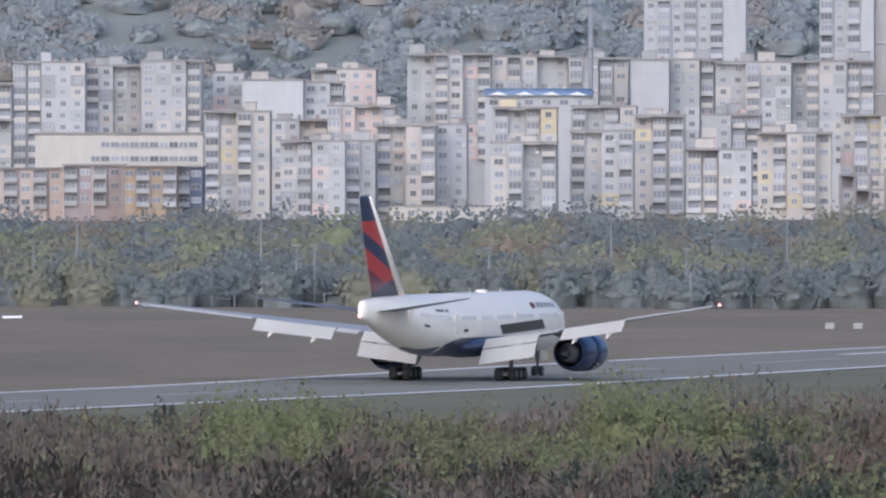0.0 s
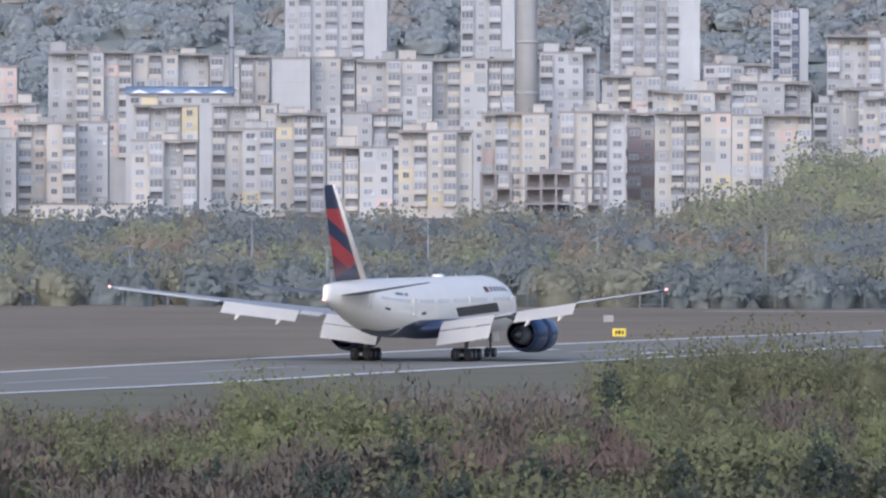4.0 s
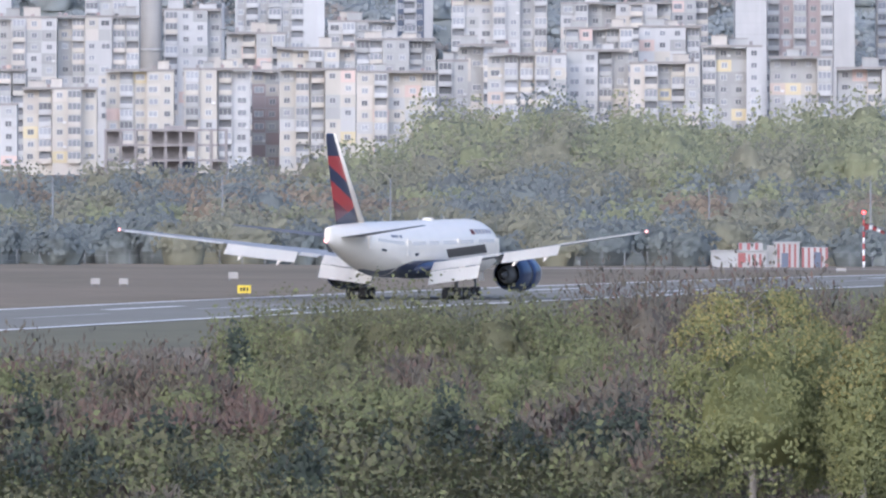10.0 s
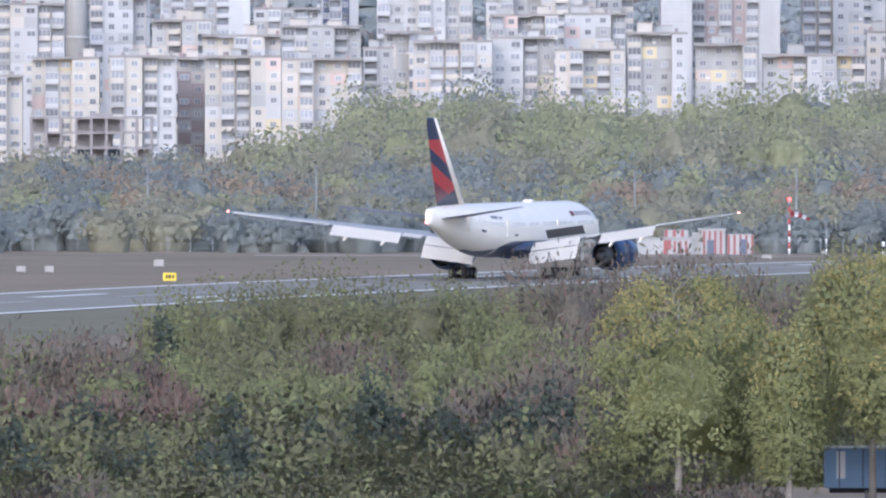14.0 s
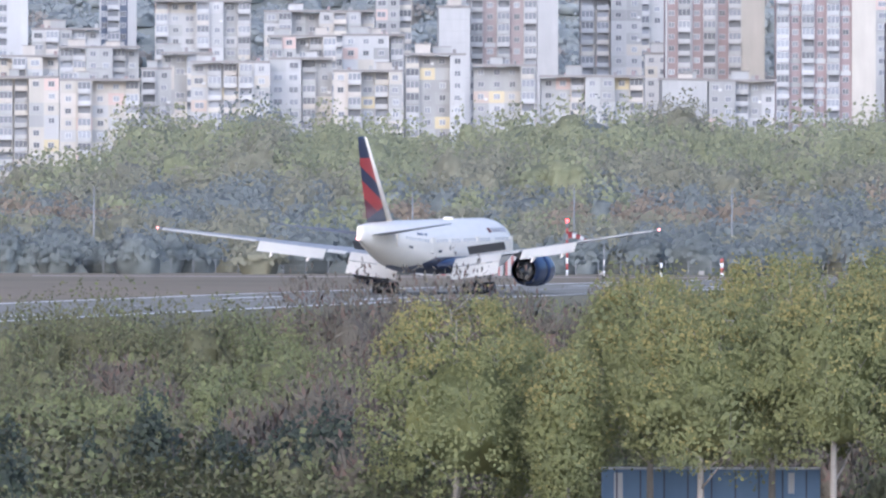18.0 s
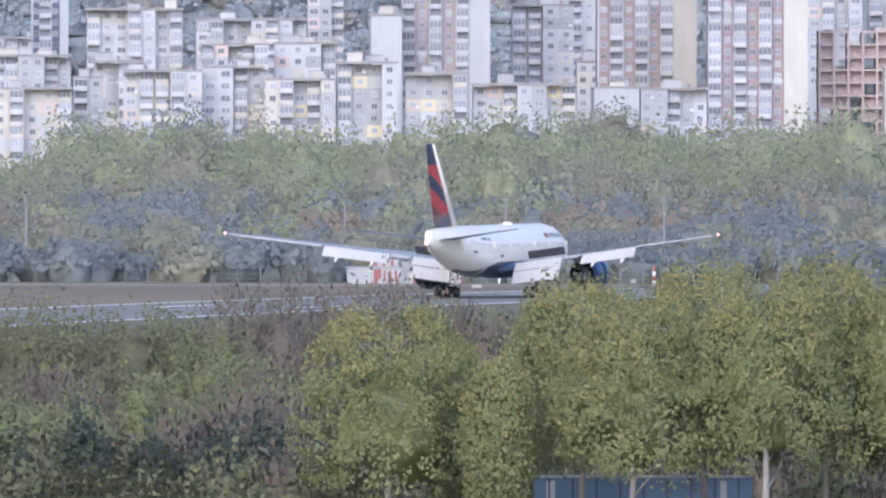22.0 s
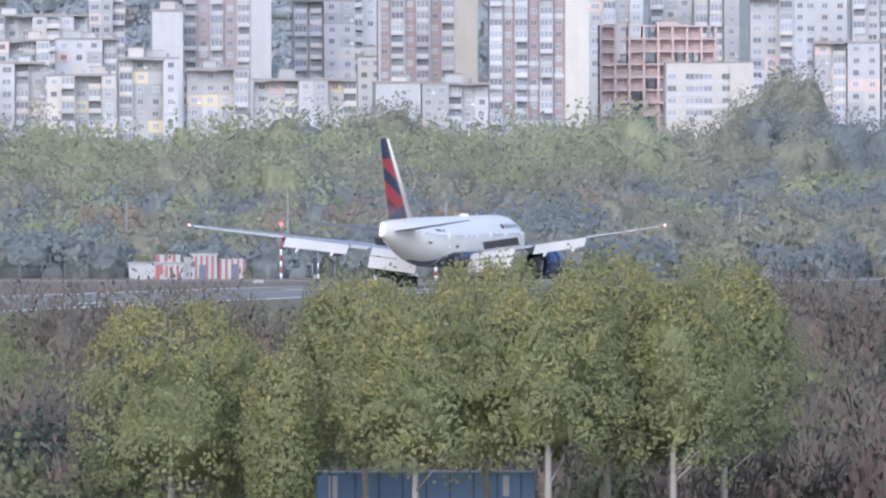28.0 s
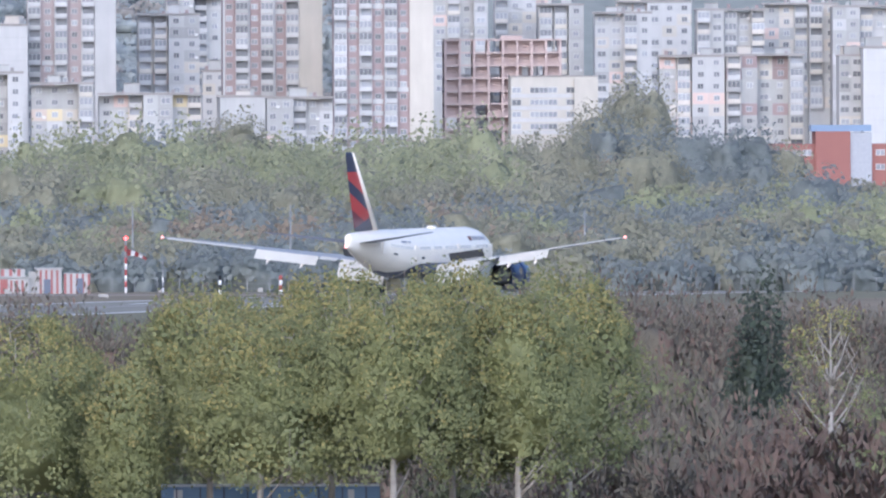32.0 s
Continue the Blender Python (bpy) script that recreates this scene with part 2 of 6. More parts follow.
MAT = {}
for key, colour, kw in (
    # Hillside grass, its base paled and greyed to carry the haze.
    ("hill_grass_haze", (0.23, 0.245, 0.225), dict(rough=0.95, spread=0.2, scale=0.02, fine=0.15)),
    ("verge_turf", (0.17, 0.162, 0.105), dict(rough=0.95, spread=0.22, scale=0.04, fine=0.18)),
    ("asphalt", (0.25, 0.243, 0.21), dict(rough=0.9, spread=0.13, scale=0.05, fine=0.10, bump=0.2, spec=0.2)),
    ("line_paint", (0.8, 0.8, 0.78), dict(rough=0.7, spread=0.15, scale=0.4, fine=0.12)),
    ("worn_line", (0.40, 0.395, 0.38), dict(rough=0.85, spread=0.2, scale=0.4, fine=0.15)),
    ("concrete", (0.33, 0.32, 0.30), dict(rough=0.9, spread=0.12, scale=0.3, stain=0.2)),
    ("pale_track", (0.40, 0.37, 0.33), dict(rough=0.95, spread=0.2, scale=0.3, fine=0.15)),
    ("white_paint", (0.80, 0.80, 0.79), dict(rough=0.45, spread=0.05, scale=0.8, stain=0.06)),
    ("aircraft_white", (0.96, 0.885, 0.755), dict(rough=0.32, spread=0.03, scale=0.5, stain=0.05, coat=0.3)),
    ("flap_white", (0.84, 0.82, 0.77), dict(rough=0.4, spread=0.04, scale=0.8, stain=0.06)),
    ("aircraft_grey", (0.36, 0.365, 0.37), dict(rough=0.4, spread=0.06, scale=1.0)),
    ("aircraft_navy", (0.03, 0.048, 0.11), dict(rough=0.28, spread=0.08, scale=0.5, coat=0.4)),
    ("spoiler_dark", (0.15, 0.155, 0.16), dict(rough=0.6, spread=0.1, scale=1.0)),
    ("tailplane_grey", (0.15, 0.15, 0.16), dict(rough=0.45, spread=0.06, scale=1.0)),
    ("hut_red", (0.29, 0.11, 0.105), dict(rough=0.7, spread=0.15, scale=0.6, stain=0.2)),
    ("title_grey", (0.45, 0.45, 0.5), dict(rough=0.5, spread=0.05)),
    ("bare_metal", (0.55, 0.56, 0.58), dict(rough=0.35, metal=0.9, spread=0.06)),
    ("gear_grey", (0.2, 0.205, 0.21), dict(rough=0.5, metal=0.3)),
    ("rubber", (0.022, 0.022, 0.023), dict(rough=0.85, spread=0.15)),
    ("cabin_glass", (0.6, 0.6, 0.6), dict(rough=0.12, spread=0.05, spec=0.6)),
    ("red_paint", (0.38, 0.085, 0.08), dict(rough=0.5, spread=0.1, scale=1.0)),
    ("trailer_blue", (0.24, 0.36, 0.54), dict(rough=0.5, spread=0.12, scale=0.6, stain=0.15)),
    ("yellow_paint", (0.70, 0.55, 0.05), dict(rough=0.5)),
    ("black_paint", (0.02, 0.02, 0.02), dict(rough=0.6)),
    ("pole_grey", (0.25, 0.26, 0.27), dict(rough=0.6)),
    ("bark", (0.13, 0.115, 0.1), dict(rough=0.95, spread=0.25, scale=3.0, bump=0.4)),
    ("bark_pale", (0.36, 0.33, 0.29), dict(rough=0.95, spread=0.25, scale=3.0, bump=0.4)),
    # Glass base raised and blued in place of haze over the town.
    ("window_glass", (0.24, 0.25, 0.27), dict(rough=0.2, spec=0.8, per_object=0.5)),
    ("window_frame", (0.55, 0.55, 0.54), dict(rough=0.5, per_object=0.2)),
    ("roof_bitumen", (0.29, 0.275, 0.26), dict(rough=0.95, spread=0.2, scale=0.4)),
    ("roof_tile", (0.36, 0.15, 0.10), dict(rough=0.9, spread=0.2, scale=0.5)),
    ("roof_blue", (0.19, 0.26, 0.37), dict(rough=0.6, spread=0.12, scale=0.3)),
    ("wall_white", (0.47, 0.47, 0.465), dict(rough=0.9, spread=0.08, scale=0.25, stain=0.16, per_object=0.08)),
    ("wall_grey", (0.385, 0.385, 0.375), dict(rough=0.9, spread=0.10, scale=0.25, stain=0.22, per_object=0.12)),
    ("wall_cream", (0.5, 0.472, 0.415), dict(rough=0.9, spread=0.08, scale=0.25, stain=0.16, per_object=0.08)),
    ("wall_beige", (0.52, 0.485, 0.435), dict(rough=0.9, spread=0.10, scale=0.25, stain=0.20, per_object=0.10)),
    ("wall_yellow", (0.57, 0.5, 0.33), dict(rough=0.9, spread=0.08, scale=0.25, stain=0.14, per_object=0.08)),
    ("wall_pink", (0.58, 0.46, 0.41), dict(rough=0.9, spread=0.10, scale=0.25, stain=0.2, per_object=0.1)),
    ("wall_peach", (0.5, 0.42, 0.36), dict(rough=0.9, spread=0.08, scale=0.25, stain=0.14)),
    ("wall_orange", (0.36, 0.28, 0.19), dict(rough=0.9, spread=0.10, scale=0.25, stain=0.14)),
    ("wall_brown", (0.33, 0.28, 0.27), dict(rough=0.9, spread=0.10, scale=0.25, stain=0.14, per_object=0.1)),
    ("wall_brick", (0.31, 0.245, 0.24), dict(rough=0.9, spread=0.12, scale=0.25, stain=0.18, per_object=0.1)),
    ("wall_red_clad", (0.27, 0.12, 0.1), dict(rough=0.7, spread=0.08, scale=0.25, stain=0.08)),
    ("wall_clay", (0.47, 0.375, 0.345), dict(rough=0.9, spread=0.12, scale=0.25, stain=0.18)),
    ("wall_navy", (0.13, 0.15, 0.20), dict(rough=0.85, spread=0.10, scale=0.25, stain=0.14)),
    ("wall_dark", (0.28, 0.26, 0.255), dict(rough=0.9, spread=0.15, scale=0.3, stain=0.25)),
    ("leaf_poplar", (0.269, 0.28, 0.118), dict(thin=0.38, sheen=0.03, fine=0.2, rough=0.55, spread=0.18, scale=0.35, per_island=0.06, spec=0.3)),
    ("leaf_yellow", (0.403, 0.352, 0.134), dict(thin=0.38, sheen=0.03, fine=0.2, rough=0.55, spread=0.2, scale=0.4, per_island=0.05, spec=0.3)),
    ("leaf_green", (0.235, 0.252, 0.115), dict(thin=0.38, sheen=0.03, fine=0.2, rough=0.6, spread=0.2, scale=0.3, per_island=0.05, spec=0.3)),
    ("leaf_olive", (0.181, 0.178, 0.0967), dict(thin=0.38, sheen=0.03, fine=0.2, rough=0.6, spread=0.2, scale=0.3, per_island=0.05, spec=0.3)),
    ("leaf_dark", (0.078, 0.0941, 0.0726), dict(thin=0.38, sheen=0.03, fine=0.2, rough=0.6, spread=0.2, scale=0.3, per_island=0.05, spec=0.3)),
    ("leaf_pine", (0.0806, 0.102, 0.0672), dict(thin=0.38, sheen=0.03, fine=0.2, rough=0.6, spread=0.2, scale=0.3, per_island=0.05, spec=0.3)),
    ("leaf_rust", (0.202, 0.142, 0.11), dict(thin=0.38, sheen=0.03, fine=0.2, rough=0.7, spread=0.2, scale=0.3, per_island=0.05, spec=0.4)),
    ("twig_brown", (0.188, 0.167, 0.126), dict(thin=0.38, sheen=0.03, fine=0.2, rough=0.8, spread=0.2, scale=0.3, per_island=0.05, spec=0.4)),
    # Distance haze is put into the woodland bases: paler and bluer than the leaves.
    ("wood_olive_haze", (0.304, 0.298, 0.216), dict(thin=0.38, sheen=0.10, fine=0.2, rough=0.5, spread=0.25, scale=0.06, per_island=0.05, spec=0.35)),
    ("wood_green_haze", (0.328, 0.342, 0.205), dict(thin=0.38, sheen=0.10, fine=0.2, rough=0.5, spread=0.25, scale=0.06, per_island=0.05, spec=0.35)),
    ("wood_dark_haze", (0.235, 0.26, 0.249), dict(thin=0.38, sheen=0.10, fine=0.2, rough=0.5, spread=0.25, scale=0.06, per_island=0.05, spec=0.35)),
    # Hillside leaves, with haze painted in as a pale blue-grey base.
    ("hill_leaf_haze", (0.29, 0.315, 0.31), dict(thin=0.15, sheen=0.10, fine=0.2, rough=0.6, spread=0.25, scale=0.02, per_island=0.05, spec=0.35)),
    ("hill_rust_haze", (0.31, 0.285, 0.25), dict(thin=0.15, sheen=0.10, fine=0.2, rough=0.6, spread=0.2, scale=0.02, per_island=0.05, spec=0.35)),
    ("wood_rust_haze", (0.321, 0.266, 0.198), dict(thin=0.38, sheen=0.10, fine=0.2, rough=0.5, spread=0.25, scale=0.06, per_island=0.05, spec=0.35)),
):
    MAT[key] = material(key, colour, **kw)
MAT["lamp_white"] = glow("lamp_white", (1.0, 0.38, 0.30), 2.6)
MAT["lamp_red"] = glow("lamp_red", (1.0, 0.06, 0.05), 5.0)


def fin_paint():
    """Tail livery: navy tip and foot, red field with darker sweeping bands."""
    m = bpy.data.materials.new("fin_paint")
    m.use_nodes = True
    nt = m.node_tree
    bsdf = nt.nodes["Principled BSDF"]
    bsdf.inputs["Roughness"].default_value = 0.3
    coord = nt.nodes.new("ShaderNodeTexCoord")
    sep = nt.nodes.new("ShaderNodeSeparateXYZ")
    nt.links.new(coord.outputs["Object"], sep.inputs[0])
    navy, red, deep = (0.020, 0.033, 0.085, 1), (0.50, 0.045, 0.045, 1), (0.17, 0.02, 0.045, 1)

    def bands(slope, first, rest):
        """Stripes across the fin that fall by the slope towards its leading edge."""
        a = nt.nodes.new("ShaderNodeMath")
        a.operation = "MULTIPLY_ADD"
        a.inputs[1].default_value = slope
        nt.links.new(sep.outputs["X"], a.inputs[0])
        nt.links.new(sep.outputs["Z"], a.inputs[2])
        rng = nt.nodes.new("ShaderNodeMapRange")
        rng.inputs["From Min"].default_value, rng.inputs["From Max"].default_value = -6.0, 6.0
        nt.links.new(a.outputs[0], rng.inputs["Value"])
        ramp = nt.nodes.new("ShaderNodeValToRGB")
        ramp.color_ramp.interpolation = "CONSTANT"
        els = ramp.color_ramp.elements
        els[0].position, els[0].color = 0.0, first
        els[1].position, els[1].color = rest[0]
        for p, c in rest[1:]:
            els.new(p).color = c
        nt.links.new(rng.outputs["Result"], ramp.inputs["Fac"])
        return ramp.outputs["Color"]
    def over(mask, below, colour):
        n = nt.nodes.new("ShaderNodeMix")
        n.data_type = "RGBA"
        nt.links.new(mask, n.inputs[0])
        nt.links.new(below, n.inputs[6])
        n.inputs[7].default_value = colour
        return n.outputs[2]
    black, white = (0, 0, 0, 1), (1, 1, 1, 1)
    field = bands(0.3, deep, ((0.217, red), (0.367, navy), (0.485, red)))
    field = over(bands(0.0, black, ((0.733, white),)), field, navy)
    field = over(bands(-0.22, white, ((0.212, black),)), field, navy)
    nt.links.new(field, bsdf.inputs["Base Color"])
    return m


MAT["fin_paint"] = fin_paint()


def ground_paint():
    """Dry brown turf with greener belts, patches and mown streaks."""
    m = material("ground_turf", (0.15, 0.115, 0.088), rough=0.95, spread=0.2, scale=0.03, fine=0.2)
    nt = m.node_tree
    mixed = [n for n in nt.nodes if n.type == "MIX"][0]
    coord = [n for n in nt.nodes if n.type == "TEX_COORD"][0]
    n1 = nt.nodes.new("ShaderNodeTexNoise")
    n1.inputs["Scale"].default_value, n1.inputs["Detail"].default_value = 0.012, 5.0
    mp = nt.nodes.new("ShaderNodeMapping")
    mp.inputs["Rotation"].default_value = (0, 0, radians(17.18))
    mp.inputs["Scale"].default_value = (3.0, 0.6, 1.0)
    nt.links.new(coord.outputs["Object"], mp.inputs["Vector"])
    nt.links.new(mp.outputs["Vector"], n1.inputs["Vector"])
    ramp = nt.nodes.new("ShaderNodeValToRGB")
    els = ramp.color_ramp.elements
    els[0].position, els[0].color = 0.32, (0.185, 0.158, 0.108, 1)
    els[1].position, els[1].color = 0.62, (0.238, 0.195, 0.138, 1)
    nt.links.new(n1.outputs["Fac"], ramp.inputs["Fac"])
    nt.links.new(ramp.outputs["Color"], mixed.inputs[6])
    return m


MAT["ground_turf"] = ground_paint()


# ---- mesh helpers ----
def mesh_of(bm, name, *mats):
    me = bpy.data.meshes.new(name)
    bm.to_mesh(me)
    bm.free()
    for k in mats:
        me.materials.append(MAT[k])
    return me


def part(name, data, parent=None, at=(0, 0, 0), label="", turn=0.0):
    ob = new(name, data)
    ob.parent = parent
    ob.location = at
    if turn:
        ob.rotation_euler = (0, 0, turn)
    if label:
        ob["label"] = label
    return ob


def thing(name, at, label, category, group="", kind="", turn=0.0):
    ob = new(name)
    ob.location = at
    ob.rotation_euler = (0, 0, turn)
    return tagged(ob, label, category, group, kind)


def add_box(bm, x0, x1, y0, y1, z0, z1, mat=0, bevel=0.0):
    vs = [bm.verts.new(p) for p in ((x0, y0, z0), (x1, y0, z0), (x1, y1, z0), (x0, y1, z0), (x0, y0, z1), (x1, y0, z1), (x1, y1, z1), (x0, y1, z1))]
    fs = [bm.faces.new([vs[i] for i in f]) for f in ((3, 2, 1, 0), (4, 5, 6, 7), (0, 1, 5, 4), (1, 2, 6, 5), (2, 3, 7, 6), (3, 0, 4, 7))]
    for f in fs:
        f.material_index = mat
    if bevel:
        r = bmesh.ops.bevel(bm, geom=list({e for f in fs for e in f.edges}), offset=bevel, segments=2, affect="EDGES", profile=0.6)
        for f in r["faces"]:
            f.material_index = mat
    return fs


def box_mesh(name, sx, sy, sz, mat, bevel=0.0, centred=True):
    bm = bmesh.new()
    z0 = -sz / 2 if centred else 0
    add_box(bm, -sx / 2, sx / 2, -sy / 2, sy / 2, z0, z0 + sz, 0, bevel)
    return mesh_of(bm, name, mat)


def loft(bm, rings, mat=0, caps=True):
    """Skin over rings of equally many points."""
    loops = [[bm.verts.new(p) for p in r] for r in rings]
    n = len(loops[0])
    for a, b in zip(loops, loops[1:]):
        for i in range(n):
            f = bm.faces.new((a[i], a[(i + 1) % n], b[(i + 1) % n], b[i]))
            f.material_index, f.smooth = mat, True
    if caps:
        for l in (loops[0][::-1], loops[-1]):
            bm.faces.new(l).material_index = mat
    return loops


def tube(bm, a, b, r0, r1, n=8, mat=0, caps=True):
    a, b = Vector(a), Vector(b)
    d = (b - a).normalized()
    u = d.orthogonal().normalized()
    v = d.cross(u)
    loft(bm, [[p + r * (math.cos(k * 2 * math.pi / n) * u + math.sin(k * 2 * math.pi / n) * v) for k in range(n)] for p, r in ((a, r0), (b, r1))], mat, caps)


def pole_mesh(name, h, r0, r1, mat, n=8):
    bm = bmesh.new()
    tube(bm, (0, 0, 0), (0, 0, h), r0, r1, n)
    return mesh_of(bm, name, mat)


def quads_mesh(name, quads, *mats, index=None):
    """A mesh from an array of quads: four corners and four shading normals each (k, 8, 3)."""
    k = len(quads)
    me = bpy.data.meshes.new(name)
    me.vertices.add(4 * k)
    me.vertices.foreach_set("co", quads[:, :4].reshape(-1).astype(np.float32))
    me.loops.add(4 * k)
    me.loops.foreach_set("vertex_index", np.arange(4 * k, dtype=np.int32))
    me.polygons.add(k)
    me.polygons.foreach_set("loop_start", np.arange(0, 4 * k, 4, dtype=np.int32))
    if index is not None:
        me.polygons.foreach_set("material_index", index.astype(np.int32))
    me.update(calc_edges=True)
    me.polygons.foreach_set("use_smooth", np.ones(k, dtype=bool))
    me.normals_split_custom_set_from_vertices(quads[:, 4:].reshape(-1, 3).astype(np.float32))
    for m in mats:
        me.materials.append(MAT[m])
    return me


def crown_quads(rng, x, y, z, w, h, leaves, size, rough=0.12, nu=20, nv=9, low=0.2, power=0.7, rise=0.0, thick=0.05, fine=11.0, ball=False):
    """A leafy crown: an uneven inside of lumps at several scales under a close shell of small leaves or upright twigs."""
    wave = rng.normal(size=(12, 3))
    pace = np.geomspace(2.2, fine, 12)[:, None]
    wave *= pace / np.linalg.norm(wave, axis=1, keepdims=True)
    start = rng.uniform(0, 6.28, 12)
    gain = rough * 1.1 * (2.2 / pace[:, 0]) ** 0.55

    def surface(phi, th, out):
        d = np.stack([np.cos(th) * np.cos(phi), np.cos(th) * np.sin(phi), np.sin(th)], axis=-1)
        a = d @ wave.T + start
        m = np.clip(1 + (gain * np.sin(a)).sum(axis=-1), 0.6, 1.45) * out
        g = (gain * np.cos(a)) @ wave
        g -= (g * d).sum(axis=-1, keepdims=True) * d
        up = th if ball else np.maximum(th, 0.0)
        skirt = 0.0 if ball else np.minimum(th, 0.0) / 0.35
        rad = w * 0.5 * np.cos(up) ** power * (1 + 0.2 * skirt) * m
        zz = h * 0.5 * (1 + np.sin(up) * m) if ball else h * (low * (1 + skirt) + (1 - low) * np.sin(up) * m)
        p = np.stack([x + rad * np.cos(phi), y + rad * np.sin(phi), z + zz], axis=-1)
        n = d / np.array((w * 0.5, w * 0.5, h * (0.5 if ball else 1 - low)))
        n /= np.linalg.norm(n, axis=-1, keepdims=True)
        n = n - 0.7 * g
        return p, n / np.linalg.norm(n, axis=-1, keepdims=True), d

    core = np.zeros((0, 8, 3))
    if nu:
        ph = np.linspace(0, 2 * math.pi, nu + 1)
        th = np.linspace(-1.5, 1.568, nv + 1) if ball else np.concatenate([[-0.35], np.linspace(0.0, math.pi / 2 - 0.002, nv)])
        p, n, _ = surface(ph[None, :] + 0 * th[:, None], th[:, None] + 0 * ph[None, :], 1 - thick)
        p[:, -1], n[:, -1] = p[:, 0], n[:, 0]
        core = np.stack([a[i:len(a) - 1 + i, j:a.shape[1] - 1 + j] for a in (p, n) for i, j in ((0, 0), (0, 1), (1, 1), (1, 0))], axis=2).reshape(-1, 8, 3)
    up = np.arcsin(rng.uniform(-0.8 if ball else 0.0, 0.995, leaves))
    c, n, d = surface(rng.uniform(0, 2 * math.pi, leaves), up, 1 + thick * (0.3 - rng.uniform(0, 1.1, leaves)))
    tilt = n * np.array((1, 1, 0.6)) + rng.normal(scale=0.4, size=n.shape)
    tilt /= np.linalg.norm(tilt, axis=1, keepdims=True)
    turned = np.where(tilt[:, 1:2] > 0, -1.0, 1.0)
    s = size * rng.uniform(0.6, 1.3, (leaves, 1))
    if rise:
        v = n * 0.3 + rng.normal(scale=0.35, size=n.shape) + np.array((0, 0, rise))
        v /= np.linalg.norm(v, axis=1, keepdims=True)
        u = np.cross(v, tilt)
        u /= np.linalg.norm(u, axis=1, keepdims=True)
        u, v = u * s * 0.3, v * s
    else:
        u = np.cross(tilt, rng.normal(size=n.shape))
        u /= np.linalg.norm(u, axis=1, keepdims=True)
        u, v = u * s * 0.55, np.cross(tilt, u) * s * rng.uniform(0.5, 0.85, (leaves, 1))
    soft = n * 0.9 + tilt * 0.12 + np.array((0, 0, 0.35))
    soft /= np.linalg.norm(soft, axis=1, keepdims=True)
    face = tilt * turned
    soft -= np.minimum((soft * face).sum(axis=1, keepdims=True) - 0.15, 0) * face
    soft /= np.linalg.norm(soft, axis=1, keepdims=True)
    u = u * turned
    return np.concatenate([core, np.stack([c - v, c + u, c + v, c - u, soft, soft, soft, soft], axis=1)])


# ---- ground and runway ----
# The runway runs along HEAD (clockwise from +y), its centreline 632 m to the side of the viewpoint.
HEAD = radians(17.183)
UX, UY = math.sin(HEAD), math.cos(HEAD)


def on_runway(s, n):
    """World x, y of the point s along the runway and n to the left of its centreline."""
    m = n + 632.0
    return UX * s - UY * m, UY * s + UX * m


def along(x, y):
    return UX * x + UY * y, UX * y - UY * x - 632.0


def level(x, y):
    """Height of the airfield: a gentle crest along the runway, then the hillside behind the town."""
    d = min(max(along(x, y)[0] - 2070.0, -300.0), 532.0)
    z = 0.4 - (1.06e-5 if d > 0 else 0.9e-5) * d * d
    if y > 4650:
        k = min((y - 4650) / 330.0, 1.0)
        z += 62 * k * k * (3 - 2 * k) + 4 * k * math.sin(x * 0.02 + 1.0)
    return z


def grid_mesh(name, xs, ys, place, mat):
    bm = bmesh.new()
    rows = [[bm.verts.new(place(x, y)) for x in xs] for y in ys]
    for a, b in zip(rows, rows[1:]):
        for i in range(len(xs) - 1):
            bm.faces.new((a[i], a[i + 1], b[i + 1], b[i])).smooth = True
    return mesh_of(bm, name, mat)


gx = [-4500, -2500, -1200, -700, *range(-420, 421, 20), 700, 1200, 2500, 4500]
gy = [-2500, -500, 600, *range(1000, 3000, 20), *range(3000, 4600, 100), *range(4640, 4990, 25), 4985]
ground = new("ground", grid_mesh("ground", gx, gy, lambda x, y: (x, y, level(x, y)), "ground_turf"))
tagged(ground, "dry brown airfield turf with greener patches", "ground", kind="structure")

hillside = new("hillside", grid_mesh("hillside", range(-400, 401, 20), range(4660, 4981, 20), lambda x, y: (x, y, level(x, y) + 0.3), "hill_grass_haze"))
tagged(hillside, "grass of the hillside above the town, haze put into its pale colour", "hill", kind="structure")


def strip(name, n0, n1, s0, s1, lift, mat, step=20.0):
    """A strip laid along the runway, following its crest."""
    k = max(2, int((s1 - s0) / step) + 1)
    ss = [s0 + (s1 - s0) * i / (k - 1) for i in range(k)]

    def place(n, s):
        x, y = on_runway(s, n)
        return x, y, level(x, y) + lift
    bm = bmesh.new()
    rows = [[bm.verts.new(place(n, s)) for n in (n1, n0)] for s in ss]
    for a, b in zip(rows, rows[1:]):
        bm.faces.new((a[0], a[1], b[1], b[0]))
    return mesh_of(bm, name, mat)


runway = new("runway", strip("runway", -18.1, 21.3, 700, 3300, 0.06, "asphalt"))
tagged(runway, "grey asphalt runway with worn white markings", "runway", kind="structure")
part("edge_line", strip("edge_line", 19.5, 21.2, 700, 3300, 0.09, "line_paint"), runway)
part("edge_line", strip("edge_line", -18.0, -16.2, 700, 3300, 0.09, "line_paint"), runway)
for k in range(24):
    part("centre_dash", strip("centre_dash", 1.1, 2.3, 1476 + 60 * k, 1506 + 60 * k, 0.09, "worn_line"), runway, label="worn grey centreline dash")
for k in range(3):
    for n in (9.3, -7.8):
        part("touchdown_bar", strip("touchdown_bar", n - 0.9, n + 0.9, 1949 + 148 * k, 1974 + 148 * k, 0.09, "line_paint"), runway)
